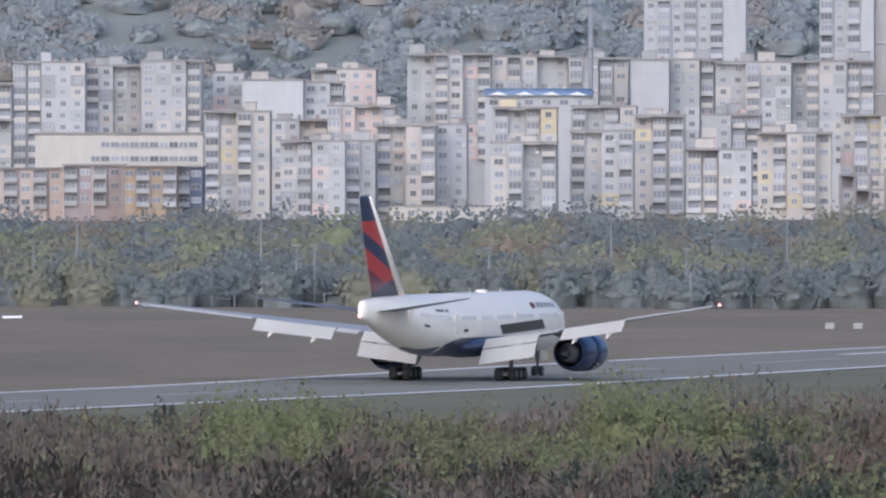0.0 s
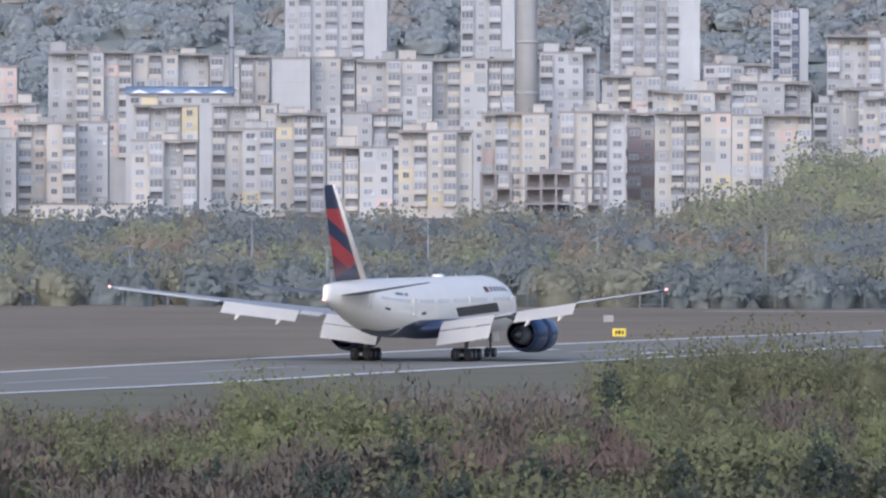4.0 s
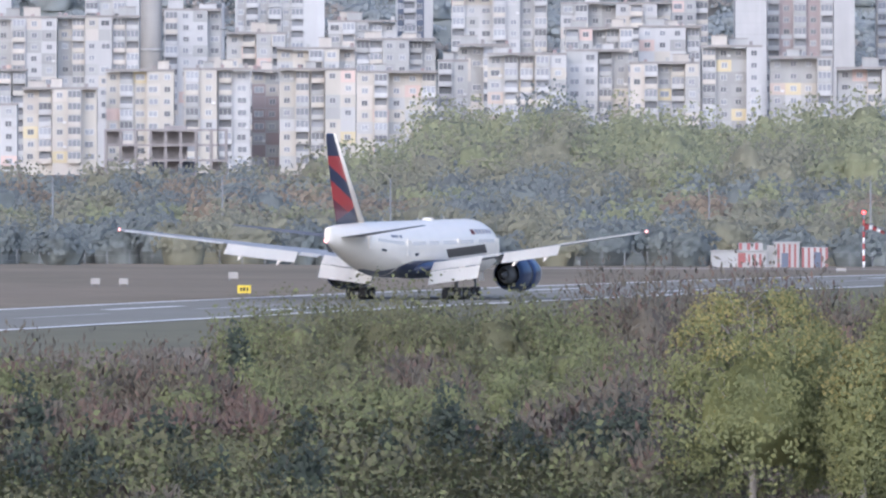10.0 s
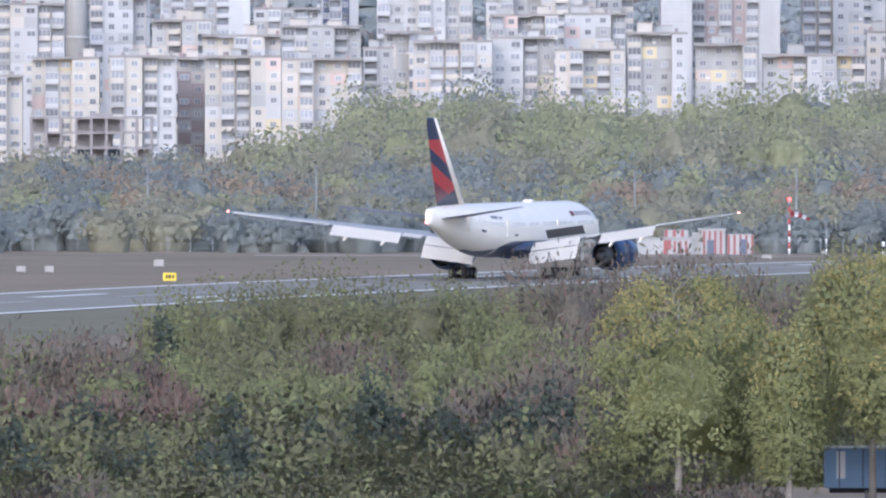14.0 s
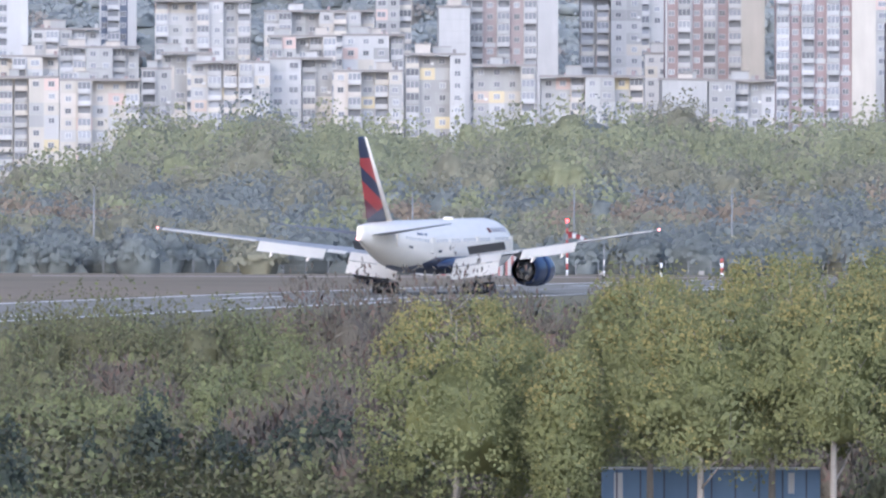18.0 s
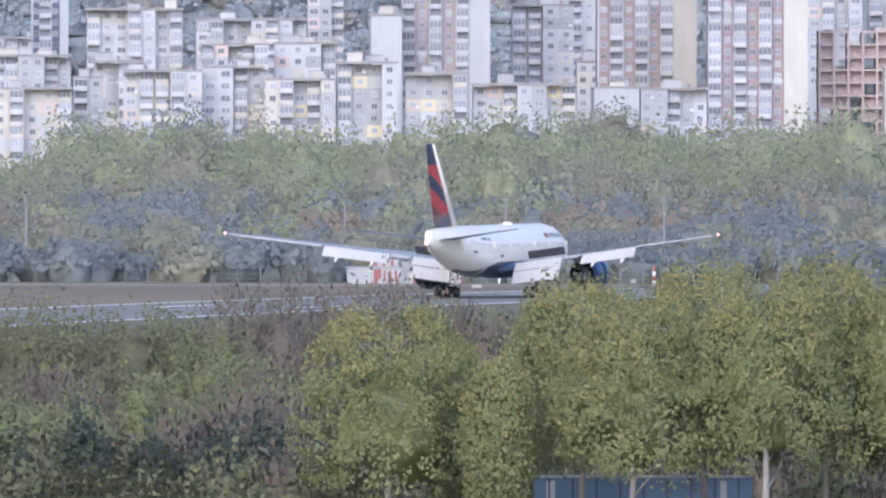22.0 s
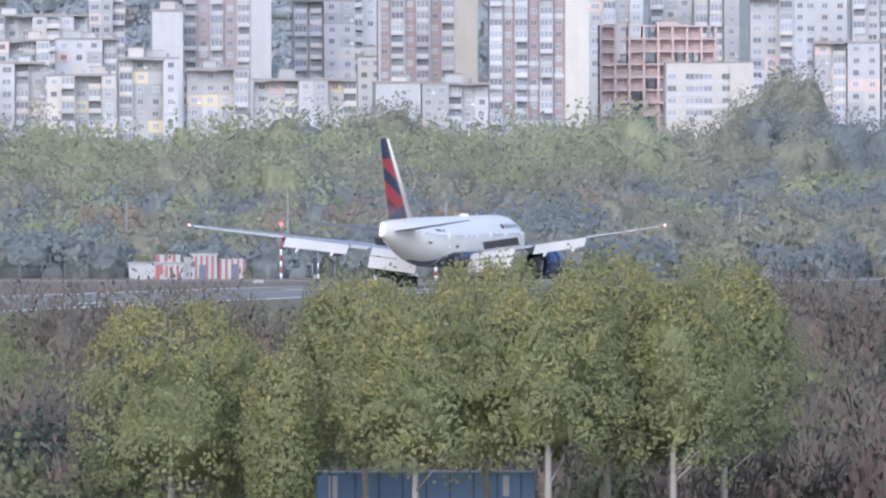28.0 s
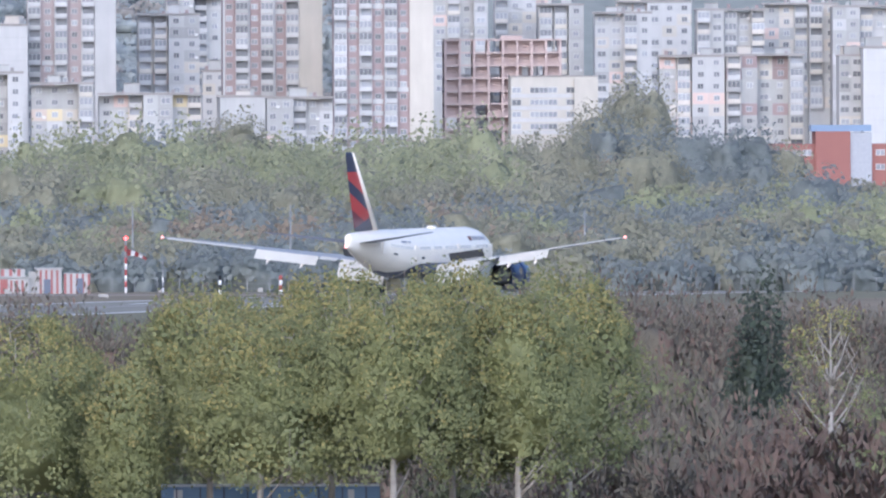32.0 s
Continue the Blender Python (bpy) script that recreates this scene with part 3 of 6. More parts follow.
verge = new("grass_verge", strip("grass_verge", -60, -18.2, 1100, 3000, 0.03, "verge_turf"))
tagged(verge, "strip of greener short grass beside the runway", "grass", kind="structure")
shoulder = new("service_road", grid_mesh("service_road", range(-16, 122, 6), (2482, 2488, 2496), lambda x, y: (x, y, level(x, y) + 0.05), "pale_track"))
tagged(shoulder, "pale concrete service road across the field", "road", kind="structure")


# ---- airliner ----
def ring(x, zc, ry, rz, n=40):
    return [(x, ry * math.sin(2 * math.pi * k / n), zc + rz * math.cos(2 * math.pi * k / n)) for k in range(n)]


STATIONS = (
    (31.8, 4.95, 0.06, 0.06), (31.5, 4.97, 0.55, 0.55), (30.8, 5.03, 1.10, 1.10), (29.5, 5.15, 1.72, 1.75), (28.0, 5.28, 2.25, 2.30),
    (26.0, 5.43, 2.72, 2.78), (24.0, 5.54, 2.98, 3.02), (22.0, 5.6, 3.1, 3.1), (12.0, 5.6, 3.1, 3.1), (2.0, 5.6, 3.1, 3.1),
    (-8.0, 5.6, 3.1, 3.1), (-12.0, 5.68, 3.06, 3.02), (-16.0, 5.93, 2.86, 2.78), (-20.0, 6.32, 2.42, 2.36), (-24.0, 6.75, 1.80, 1.85),
    (-27.5, 7.10, 1.10, 1.35), (-30.0, 7.32, 0.50, 0.98), (-31.0, 7.40, 0.22, 0.80))


def hull_at(x):
    for a, b in zip(STATIONS, STATIONS[1:]):
        if b[0] <= x <= a[0]:
            k = (a[0] - x) / (a[0] - b[0])
            return tuple(p + (q - p) * k for p, q in zip(a, b))
    return STATIONS[-1]


def hull_patch(x0, x1, a0, a1, lift, mat, name, nx=10, na=6):
    """A thin skin piece on the fuselage between two stations and two angles (degrees from the crown towards the right side)."""
    bm = bmesh.new()
    rows = []
    for i in range(nx + 1):
        x, zc, ry, rz = hull_at(x0 + (x1 - x0) * i / nx)
        rows.append([bm.verts.new((x, -(ry + lift) * math.sin(radians(a0 + (a1 - a0) * j / na)), zc + (rz + lift) * math.cos(radians(a0 + (a1 - a0) * j / na)))) for j in range(na + 1)])
    for a, b in zip(rows, rows[1:]):
        for j in range(na):
            f = bm.faces.new((a[j], b[j], b[j + 1], a[j + 1]))
            f.smooth = True
    bmesh.ops.solidify(bm, geom=bm.faces[:], thickness=0.02)
    return mesh_of(bm, name, mat)


def foil(y, lead, chord, z, thick, tilt=0.0, n=9):
    """An airfoil section in the plane y, as a closed ring."""
    up, low = [], []
    for k in range(n + 1):
        u = 0.5 - 0.5 * math.cos(math.pi * k / n)
        t = thick * chord * 2.6 * (0.2969 * math.sqrt(u) - 0.126 * u - 0.3516 * u * u + 0.2843 * u ** 3 - 0.1015 * u ** 4)
        up.append((lead - u * chord, y, z + t * 1.1 - u * chord * tilt))
        low.append((lead - u * chord, y, z - t * 0.75 - u * chord * tilt))
    return up + low[-2:0:-1]


def wing_z(y):
    return 4.0 + (y - 2.5) * 0.133


def wing_lead(y):
    return 11.9 - (y - 3.1) * 0.745


def wing_trail(y):
    return -2.3 - (y - 3.1) * 0.10 if y < 10.4 else -3.03 - (y - 10.4) * 0.385


def slab(corners, thick, mat, name):
    """A thin tapering panel over four corners."""
    bm = bmesh.new()
    f = bm.faces.new([bm.verts.new(c) for c in corners])
    bmesh.ops.solidify(bm, geom=[f], thickness=thick)
    bmesh.ops.bevel(bm, geom=bm.edges[:], offset=min(thick * 0.3, 0.05), segments=1, affect="EDGES")
    bmesh.ops.recalc_face_normals(bm, faces=bm.faces[:])
    return mesh_of(bm, name, mat)


def airliner():
    plane = thing("airliner", (0, 0, 0), "white twin-engine airliner with navy belly and red tail, flaps down", "airplane")
    bm = bmesh.new()
    loft(bm, [ring(*s) for s in STATIONS])
    bmesh.ops.recalc_face_normals(bm, faces=bm.faces[:])
    part("fuselage", mesh_of(bm, "fuselage", "aircraft_white"), plane)
    # navy belly: a skin round the underside, rising to a point aft
    bm = bmesh.new()
    rows = []
    for i in range(25):
        x = 24.0 - i * 1.75
        xx, zc, ry, rz = hull_at(x)
        half = 66.0 if x > -8 else max(6.0, 66.0 * (1 - ((-8 - x) / 10.5) ** 1.3))
        half *= min(1.0, (25 - x) / 9.0)
        rows.append([bm.verts.new((x, (ry + 0.03) * math.sin(radians(a)), zc - (rz + 0.03) * math.cos(radians(a)))) for a in [half * (k / 8 - 1) for k in range(17)]])
    for a, b in zip(rows, rows[1:]):
        for j in range(16):
            bm.faces.new((a[j], a[j + 1], b[j + 1], b[j])).smooth = True
    bmesh.ops.recalc_face_normals(bm, faces=bm.faces[:])
    part("belly", mesh_of(bm, "belly", "aircraft_navy"), plane, label="navy blue belly")
    # wing-to-body fairing
    bm = bmesh.new()
    loft(bm, [[(x, w * math.sin(2 * math.pi * k / 24), 3.55 + (h * math.cos(2 * math.pi * k / 24))) for k in range(24)] for x, w, h in
((14.5, 1.6, 0.6), (12, 2.9, 1.05), (7, 3.4, 1.30), (1, 3.4, 1.32), (-3, 3.1, 1.1), (-6, 2.2, 0.7), (-7.5, 1.2, 0.4))])
    bmesh.ops.recalc_face_normals(bm, faces=bm.faces[:])
    part("wing_fairing", mesh_of(bm, "wing_fairing", "aircraft_navy"), plane)
    # windows, doors, markings of the right and left side
    pane = box_mesh("cabin_window", 0.3, 0.04, 0.4, "cabin_glass")
    for sgn in (1, -1):
        for x0, x1 in ((-19.5, -11.2), (-8.4, -3.0), (-2.0, 2.2), (3.2, 9.0), (10.0, 15.0), (17.0, 23.5)):
            for k in range(int((x1 - x0) / 0.62)):
                x = x0 + 0.62 * (k + 0.5)
                _, zc, ry, rz = hull_at(x)
                a = radians(78)
                part("cabin_window", pane, plane, (x, -sgn * (ry + 0.012) * math.sin(a), zc + (rz + 0.012) * math.cos(a)))
        for x in (-21.5, -9.8, 9.5, 25.2):
            zc, ry = hull_at(x)[1:3]
            bm = bmesh.new()
            add_box(bm, x - 0.6, x + 0.6, sgn * (-ry * 0.985) - 0.05, sgn * (-ry * 0.985) + 0.05, zc - 0.75, zc + 1.05, 0, 0.04)
            part("cabin_door", mesh_of(bm, "cabin_door", "aircraft_white"), plane)
    x = 17.3
    for k, w in enumerate((0.9, 0.8, 0.75, 0.8, 0.9)):
        part("title_bar", hull_patch(x, x + w, 51, 62, 0.02, "title_grey", "title_bar", 2, 4), plane)
        x += w + 0.45
    part("red_mark", hull_patch(15.4, 16.7, 51, 63, 0.02, "hut_red", "red_mark", 2, 4), plane, label="small red mark")
    for x0, x1 in ((-15.2, -13.0), (-12.4, -11.5)):
        part("registration_bar", hull_patch(x0, x1, 60, 66, 0.02, "title_grey", "registration_bar", 2, 1), plane)
    # cargo doors on the lower right side
    for x0 in (-18.5, -7.5):
        part("cargo_vent", hull_patch(x0, x0 + 1.3, 98, 103, 0.02, "spoiler_dark", "cargo_vent", 2, 1), plane)
    # crown aerials and dome
    bm = bmesh.new()
    loft(bm, [[(x0 + r * 1.6 * math.cos(2 * math.pi * k / 16), r * math.sin(2 * math.pi * k / 16), z) for k in range(16)] for x0, r, z in ((7.5, 0.62, 8.62), (7.5, 0.6, 8.82), (7.5, 0.42, 8.95))])
    part("radome_blister", mesh_of(bm, "radome_blister", "aircraft_white"), plane)
    for x in (-9.5, 4.0, 14.0):
        part("aerial", slab([(x, 0, 8.66), (x - 0.45, 0, 8.66), (x - 0.5, 0, 9.05), (x - 0.3, 0, 9.05)], 0.05, "aircraft_white", "aerial"), plane)
    # wings
    for sgn, side in ((1, "left"), (-1, "right")):
        bm = bmesh.new()
        rings = []
        for y, th in ((1.5, 0.125), (3.1, 0.12), (6.5, 0.115), (10.4, 0.105), (16, 0.095), (22, 0.1), (27, 0.105), (29.6, 0.105), (30.45, 0.07)):
            chord = wing_lead(y) - wing_trail(y)
            if y > 30:
                chord *= 0.62
            rings.append([(p[0], sgn * p[1], p[2]) for p in foil(y, wing_lead(y) - (0.7 if y > 30 else 0), chord * (0.86 if y < 22.5 else 1.0), wing_z(y), th, 0.02)])
        loft(bm, rings)
        bmesh.ops.recalc_face_normals(bm, faces=bm.faces[:])
        wing = part("wing", mesh_of(bm, "wing", "aircraft_grey"), plane)

        def panel(name, y0, y1, top, drop, reach, thick, mat, lift=0.0, lab=""):
            c = []
            for y, far in ((y0, 0), (y1, 0), (y1, 1), (y0, 1)):
                x = wing_trail(y) + top
                c.append((x - far * reach, sgn * y, wing_z(y) + lift - far * drop))
            return part(name, slab(c, thick, mat, name), wing, label=lab)
        # slotted flaps, well down: two leaves inboard, one outboard
        panel("inboard_flap", 3.3, 9.2, 1.2, 0.95, 1.3, 0.22, "flap_white", 0.0)
        panel("inboard_flap_leaf", 3.3, 9.2, -0.12, 1.45, 1.1, 0.18, "flap_white", -1.02)
        panel("flaperon", 9.5, 11.6, 1.0, 0.35, 1.5, 0.16, "flap_white", 0.02)
        panel("outboard_flap", 11.9, 19.2, 0.9, 1.15, 1.5, 0.18, "flap_white", -0.05)
        panel("aileron", 19.4, 29.6, 0.45, 0.2, 0.80, 0.16, "flap_white", 0.06)
        # spoilers raised on both wings
        for y0, y1 in ((4.6, 9.2),):
            c = []
            for y, far in ((y0, 0), (y1, 0), (y1, 1), (y0, 1)):
                c.append((wing_trail(y) + 2.6 - far * 0.9, sgn * y, wing_z(y) + 0.3 + far * 0.95))
            part("spoiler", slab(c, 0.08, "spoiler_dark", "spoiler"), wing, label="raised dark spoiler")
        for y in (13.6, 17.6):
            bm = bmesh.new()
            x, z = wing_trail(y) + 2.0, wing_z(y) - 0.45
            loft(bm, [[(x + dx, sgn * y + r * math.sin(2 * math.pi * k / 10), z - dz + r * 1.2 * math.cos(2 * math.pi * k / 10)) for k in range(10)] for dx, dz, r in
                      ((1.2, 0, 0.06), (0.4, 0.1, 0.24), (-1.2, 0.45, 0.26), (-2.6, 1.0, 0.16), (-3.2, 1.25, 0.03))])
            bmesh.ops.recalc_face_normals(bm, faces=bm.faces[:])
            part("flap_track_fairing", mesh_of(bm, "flap_track_fairing", "aircraft_white"), wing)
        bm = bmesh.new()
        bmesh.ops.create_icosphere(bm, subdivisions=2, radius=0.15, matrix=Matrix.Translation((wing_trail(29.9) + 0.4, sgn * 30.3, wing_z(30.3))))
        part("wingtip_light", mesh_of(bm, "wingtip_light", "lamp_white"), wing, label="lit wingtip light")
        # engine: fan cowl, opened reverser sleeve, core and pylon
        ey, ez = sgn * 9.7, 2.72
        engine = None

        def turned(name, prof, mat, n=32):
            bm = bmesh.new()
            loft(bm, [[(x, ey + r * math.sin(2 * math.pi * k / n), ez + r * math.cos(2 * math.pi * k / n)) for k in range(n)] for x, r in prof], caps=False)
            bmesh.ops.recalc_face_normals(bm, faces=bm.faces[:])
            return part(name, mesh_of(bm, name, mat), engine or plane)
        engine = turned("engine", ((13.0, 1.78), (12.2, 1.88), (11.0, 1.94), (10.0, 1.93), (9.85, 1.80)), "aircraft_navy")
        turned("intake_lip", ((13.2, 1.42), (13.55, 1.52), (13.6, 1.62), (13.4, 1.72), (13.0, 1.78)), "bare_metal")
        turned("intake_duct", ((13.2, 1.42), (12.0, 1.45), (10.5, 1.5), (10.4, 0.2)), "aircraft_grey")
        turned("cascade", ((10.0, 1.70), (8.2, 1.66)), "spoiler_dark")
        turned("reverser_sleeve", ((8.9, 1.93), (8.0, 1.92), (6.6, 1.78), (5.6, 1.55), (5.55, 1.45), (6.8, 1.6), (8.5, 1.7), (8.9, 1.93)), "aircraft_navy")
        turned("core_cowl", ((8.4, 1.2), (6.0, 1.05), (4.6, 0.72), (4.5, 0.6)), "spoiler_dark")
        turned("exhaust_plug", ((5.0, 0.5), (4.2, 0.38), (3.4, 0.05)), "spoiler_dark")
        bm = bmesh.new()
        loft(bm, [[(x0, ey - w, z0), (x0, ey + w, z0), (x0, ey + w, z1), (x0, ey - w, z1)] for x0, w, z0, z1 in ((12.0, 0.1, 4.4, 4.6), (10.0, 0.24, 4.3, 5.0), (7.0, 0.26, 3.9, 5.0), (3.5, 0.2, 4.2, 4.9), (1.0, 0.05, 4.5, 4.7))])
        bmesh.ops.recalc_face_normals(bm, faces=bm.faces[:])
        part("pylon", mesh_of(bm, "pylon", "aircraft_grey"), engine)
        # tailplane
        bm = bmesh.new()
        loft(bm, [[(p[0], sgn * p[1], p[2]) for p in foil(y, -21.6 - (y - 1.0) * 0.78, 6.9 - (y - 1.0) * 0.47, 7.15 + (y - 1.0) * 0.135, 0.085)] for y in (0.6, 4.0, 8.0, 10.4, 10.75)])
        bmesh.ops.recalc_face_normals(bm, faces=bm.faces[:])
        part("tailplane", mesh_of(bm, "tailplane", "tailplane_grey"), plane)
        # main gear
        gy0 = sgn * 5.5
        bm = bmesh.new()
        tube(bm, (0, gy0, 0.95), (0.2, gy0, 4.0), 0.2, 0.26, 12)
        tube(bm, (1.75, gy0, 0.66), (-1.75, gy0, 0.66), 0.17, 0.17, 8)
        tube(bm, (0.1, gy0, 2.2), (0.2, gy0 - sgn * 2.2, 3.6), 0.09, 0.09, 8)
        tube(bm, (0.1, gy0, 2.2), (2.2, gy0, 3.8), 0.08, 0.08, 8)
        gear = part("main_gear", mesh_of(bm, "main_gear", "gear_grey"), plane)
        part("gear_door", slab([(1.2, gy0 + sgn * 0.75, 3.8), (-1.2, gy0 + sgn * 0.75, 3.8), (-1.0, gy0 + sgn * 0.6, 2.0), (1.0, gy0 + sgn * 0.6, 2.0)], 0.06, "aircraft_white", "gear_door"), gear)
        for dx in (1.46, 0.0, -1.46):
            for dy in (-0.72, 0.72):
                wheel(gear, dx, gy0 + dy, 0.68, 0.36)
    # nose gear
    bm = bmesh.new()
    tube(bm, (25.9, 0, 0.6), (26.0, 0, 3.4), 0.12, 0.17, 12)
    tube(bm, (25.9, 0, 1.5), (24.2, 0, 3.1), 0.07, 0.07, 8)
    gear = part("nose_gear", mesh_of(bm, "nose_gear", "gear_grey"), plane)
    for dy in (-0.36, 0.36):
        wheel(gear, 25.9, dy, 0.54, 0.2)
    for sgn in (1, -1):
        part("gear_door", slab([(27.2, sgn * 0.55, 2.7), (25.0, sgn * 0.55, 2.7), (25.1, sgn * 0.7, 1.75), (27.0, sgn * 0.7, 1.75)], 0.05, "aircraft_white", "nose_gear_door"), gear)
    # fin, in its own space so that the livery follows it
    fin = bmesh.new()
    secs = []
    for z, lead, chord, th in ((-4.6, 4.9, 8.8, 0.085), (-2.0, 2.5, 7.6, 0.085), (1.0, -0.45, 6.0, 0.085), (4.2, -3.8, 3.8, 0.085), (5.1, -4.75, 3.0, 0.08), (5.3, -5.2, 2.2, 0.05)):
        secs.append([(p[0], p[2], z) for p in foil(0, lead, chord, 0, th * 0.9)])
    loft(fin, secs)
    bmesh.ops.recalc_face_normals(fin, faces=fin.faces[:])
    f = part("fin", mesh_of(fin, "fin", "fin_paint"), plane, (-23.4, 0, 13.2), "navy and red tail fin")
    lead = bmesh.new()
    tube(lead, (4.85, 0, -4.6), (-4.7, 0, 5.1), 0.56, 0.2, 10)
    part("leading_edge", mesh_of(lead, "leading_edge", "aircraft_white"), f, label="bright pale leading edge")
    tail = bmesh.new()
    bmesh.ops.create_icosphere(tail, subdivisions=2, radius=0.19, matrix=Matrix.Translation((-31.2, 0, 6.75)))
    part("tail_light", mesh_of(tail, "tail_light", "lamp_white"), plane, label="lit tail light")
    return plane


def wheel(gear, x, y, r, w):
    bm = bmesh.new()
    prof = ((-w, r * 0.55), (-w, r * 0.86), (-w * 0.75, r * 0.97), (0, r), (w * 0.75, r * 0.97), (w, r * 0.86), (w, r * 0.55))
    n = 20
    loft(bm, [[(q * math.cos(2 * math.pi * k / n), p, q * math.sin(2 * math.pi * k / n)) for k in range(n)] for p, q in prof])
    bmesh.ops.recalc_face_normals(bm, faces=bm.faces[:])
    part("tyre", mesh_of(bm, "tyre", "rubber"), gear, (x, y, r))
    bm = bmesh.new()
    tube(bm, (0, -w - 0.01, 0), (0, w + 0.01, 0), r * 0.52, r * 0.52, 14)
    part("rim", mesh_of(bm, "rim", "spoiler_dark"), gear, (x, y, r))


PLANE = airliner()


# ---- town ----
STOREY = 2.8
WALLS = ("white", "grey", "cream", "beige", "pink")


def front_grid(bm, xs, zs, kind, front, back):
    """A facade unit as one connected piece: cells of the grid lie in front (mat) or are set back by a depth (depth, mat)."""
    vs = [[bm.verts.new((x, front, z)) for x in xs] for z in zs]
    for i in range(len(zs) - 1):
        for j in range(len(xs) - 1):
            ring_v = [vs[i][j], vs[i][j + 1], vs[i + 1][j + 1], vs[i + 1][j]]
            cell = kind(i, j)
            if isinstance(cell, int):
                bm.faces.new(ring_v).material_index = cell
                continue
            depth, mat, side = cell
            inner = [bm.verts.new((v.co.x, front + depth, v.co.z)) for v in ring_v]
            bm.faces.new(inner).material_index = mat
            for k in range(4):
                bm.faces.new((ring_v[k], ring_v[(k + 1) % 4], inner[(k + 1) % 4], inner[k])).material_index = side
    edge = vs[0] + [r[-1] for r in vs[1:]] + vs[-1][-2::-1] + [r[0] for r in vs[-2:0:-1]]
    rear = [bm.verts.new((v.co.x, back, v.co.z)) for v in edge]
    for k in range(len(edge)):
        n = (k + 1) % len(edge)
        bm.faces.new((edge[n], edge[k], rear[k], rear[n])).material_index = 0


def window_mesh(w, h, name):
    bm = bmesh.new()
    front_grid(bm, (-w / 2, -w / 2 + 0.09, -0.05, 0.04, w / 2 - 0.09, w / 2), (-h / 2, -h / 2 + 0.09, h / 2 - 0.09, h / 2),
               lambda i, j: (0.05, 1, 0) if i == 1 and j in (1, 3) else 0, -0.10, 0.02)
    return mesh_of(bm, name, "window_frame", "window_glass")


WINDOW = window_mesh(1.45, 1.3, "window")
WIDE_WINDOW = window_mesh(2.1, 1.35, "wide_window")


def loggia_mesh(w, wall, glazed, name):
    """A balcony: slab, parapet, and glazing between posts or a deep open recess."""
    bm = bmesh.new()
    if glazed:
        xs = [-w / 2]
        for k in range(3):
            xs += [-w / 2 + 0.1 + k * (w - 0.1) / 3, -w / 2 + (k + 1) * (w - 0.1) / 3]
        xs.append(w / 2)
        front_grid(bm, xs, (-0.12, 0.95, 2.4, 2.55), lambda i, j: 0 if i == 0 else ((0.05, 1, 2) if i == 1 and j % 2 else 2), -1.1, 0.0)
    else:
        front_grid(bm, (-w / 2, -w / 2 + 0.1, w / 2 - 0.1, w / 2), (-0.12, 0.95, 2.55, 2.62), lambda i, j: (1.0, 1, 0) if i == 1 and j == 1 else 0, -1.1, 0.0)
    return mesh_of(bm, name, "wall_" + wall, "window_glass", "window_frame")


LOGGIA = {(w, g): loggia_mesh(3.0, w, g, "balcony") for w in ("white", "grey", "cream", "beige") for g in (True, False)}
PANELS = {}


def panel_mesh(w, h, wall):
    key = (round(w, 1), round(h, 1), wall)
    if key not in PANELS:
        bm = bmesh.new()
        add_box(bm, -w / 2, w / 2, -0.06, 0.0, 0.0, h)
        PANELS[key] = mesh_of(bm, "facade_panel", "wall_" + wall)
    return PANELS[key]


def roof_clutter(rng, root, w, depth, h, wall):
    bm = bmesh.new()
    add_box(bm, -w / 2 - 0.15, w / 2 + 0.15, -0.15, depth + 0.15, h, h + 0.12)
    for y0, y1 in ((-0.2, 0.05), (depth - 0.05, depth + 0.2)):
        add_box(bm, -w / 2 - 0.2, w / 2 + 0.2, y0, y1, h + 0.12, h + 0.55)
    part("roof", mesh_of(bm, "roof", "roof_bitumen"), root)
    for k in range(rng.randint(1, 2)):
        a, b2, c = rng.uniform(2.2, 4.2), rng.uniform(2.2, 4), rng.uniform(1.4, 2.6)
        x = rng.uniform(-w / 2 + 2.4, max(-w / 2 + 2.5, w / 2 - 2.4))
        bm = bmesh.new()
        y0 = 2.2 + k * 4.6
        add_box(bm, x - a / 2, x + a / 2, y0, y0 + b2, h + 0.12, h + 0.12 + c)
        add_box(bm, x - a / 2 - 0.2, x + a / 2 + 0.2, y0 - 0.2, y0 + 0.2 + b2, h + 0.12 + c, h + 0.3 + c, 1)
        part("stair_head", mesh_of(bm, "stair_head", "wall_" + rng.choice((wall, "grey", "beige")), "roof_bitumen"), root)
    for k in range(rng.randint(2, 4)):
        x = rng.uniform(-w / 2 + 0.5, w / 2 - 0.5)
        part("chimney_flue", box_mesh("chimney_flue", 0.8, 0.6, rng.uniform(0.9, 1.5), rng.choice(("wall_brick", "wall_dark", "wall_grey")), centred=False), root, (x, rng.uniform(1, depth - 1), h + 0.1))


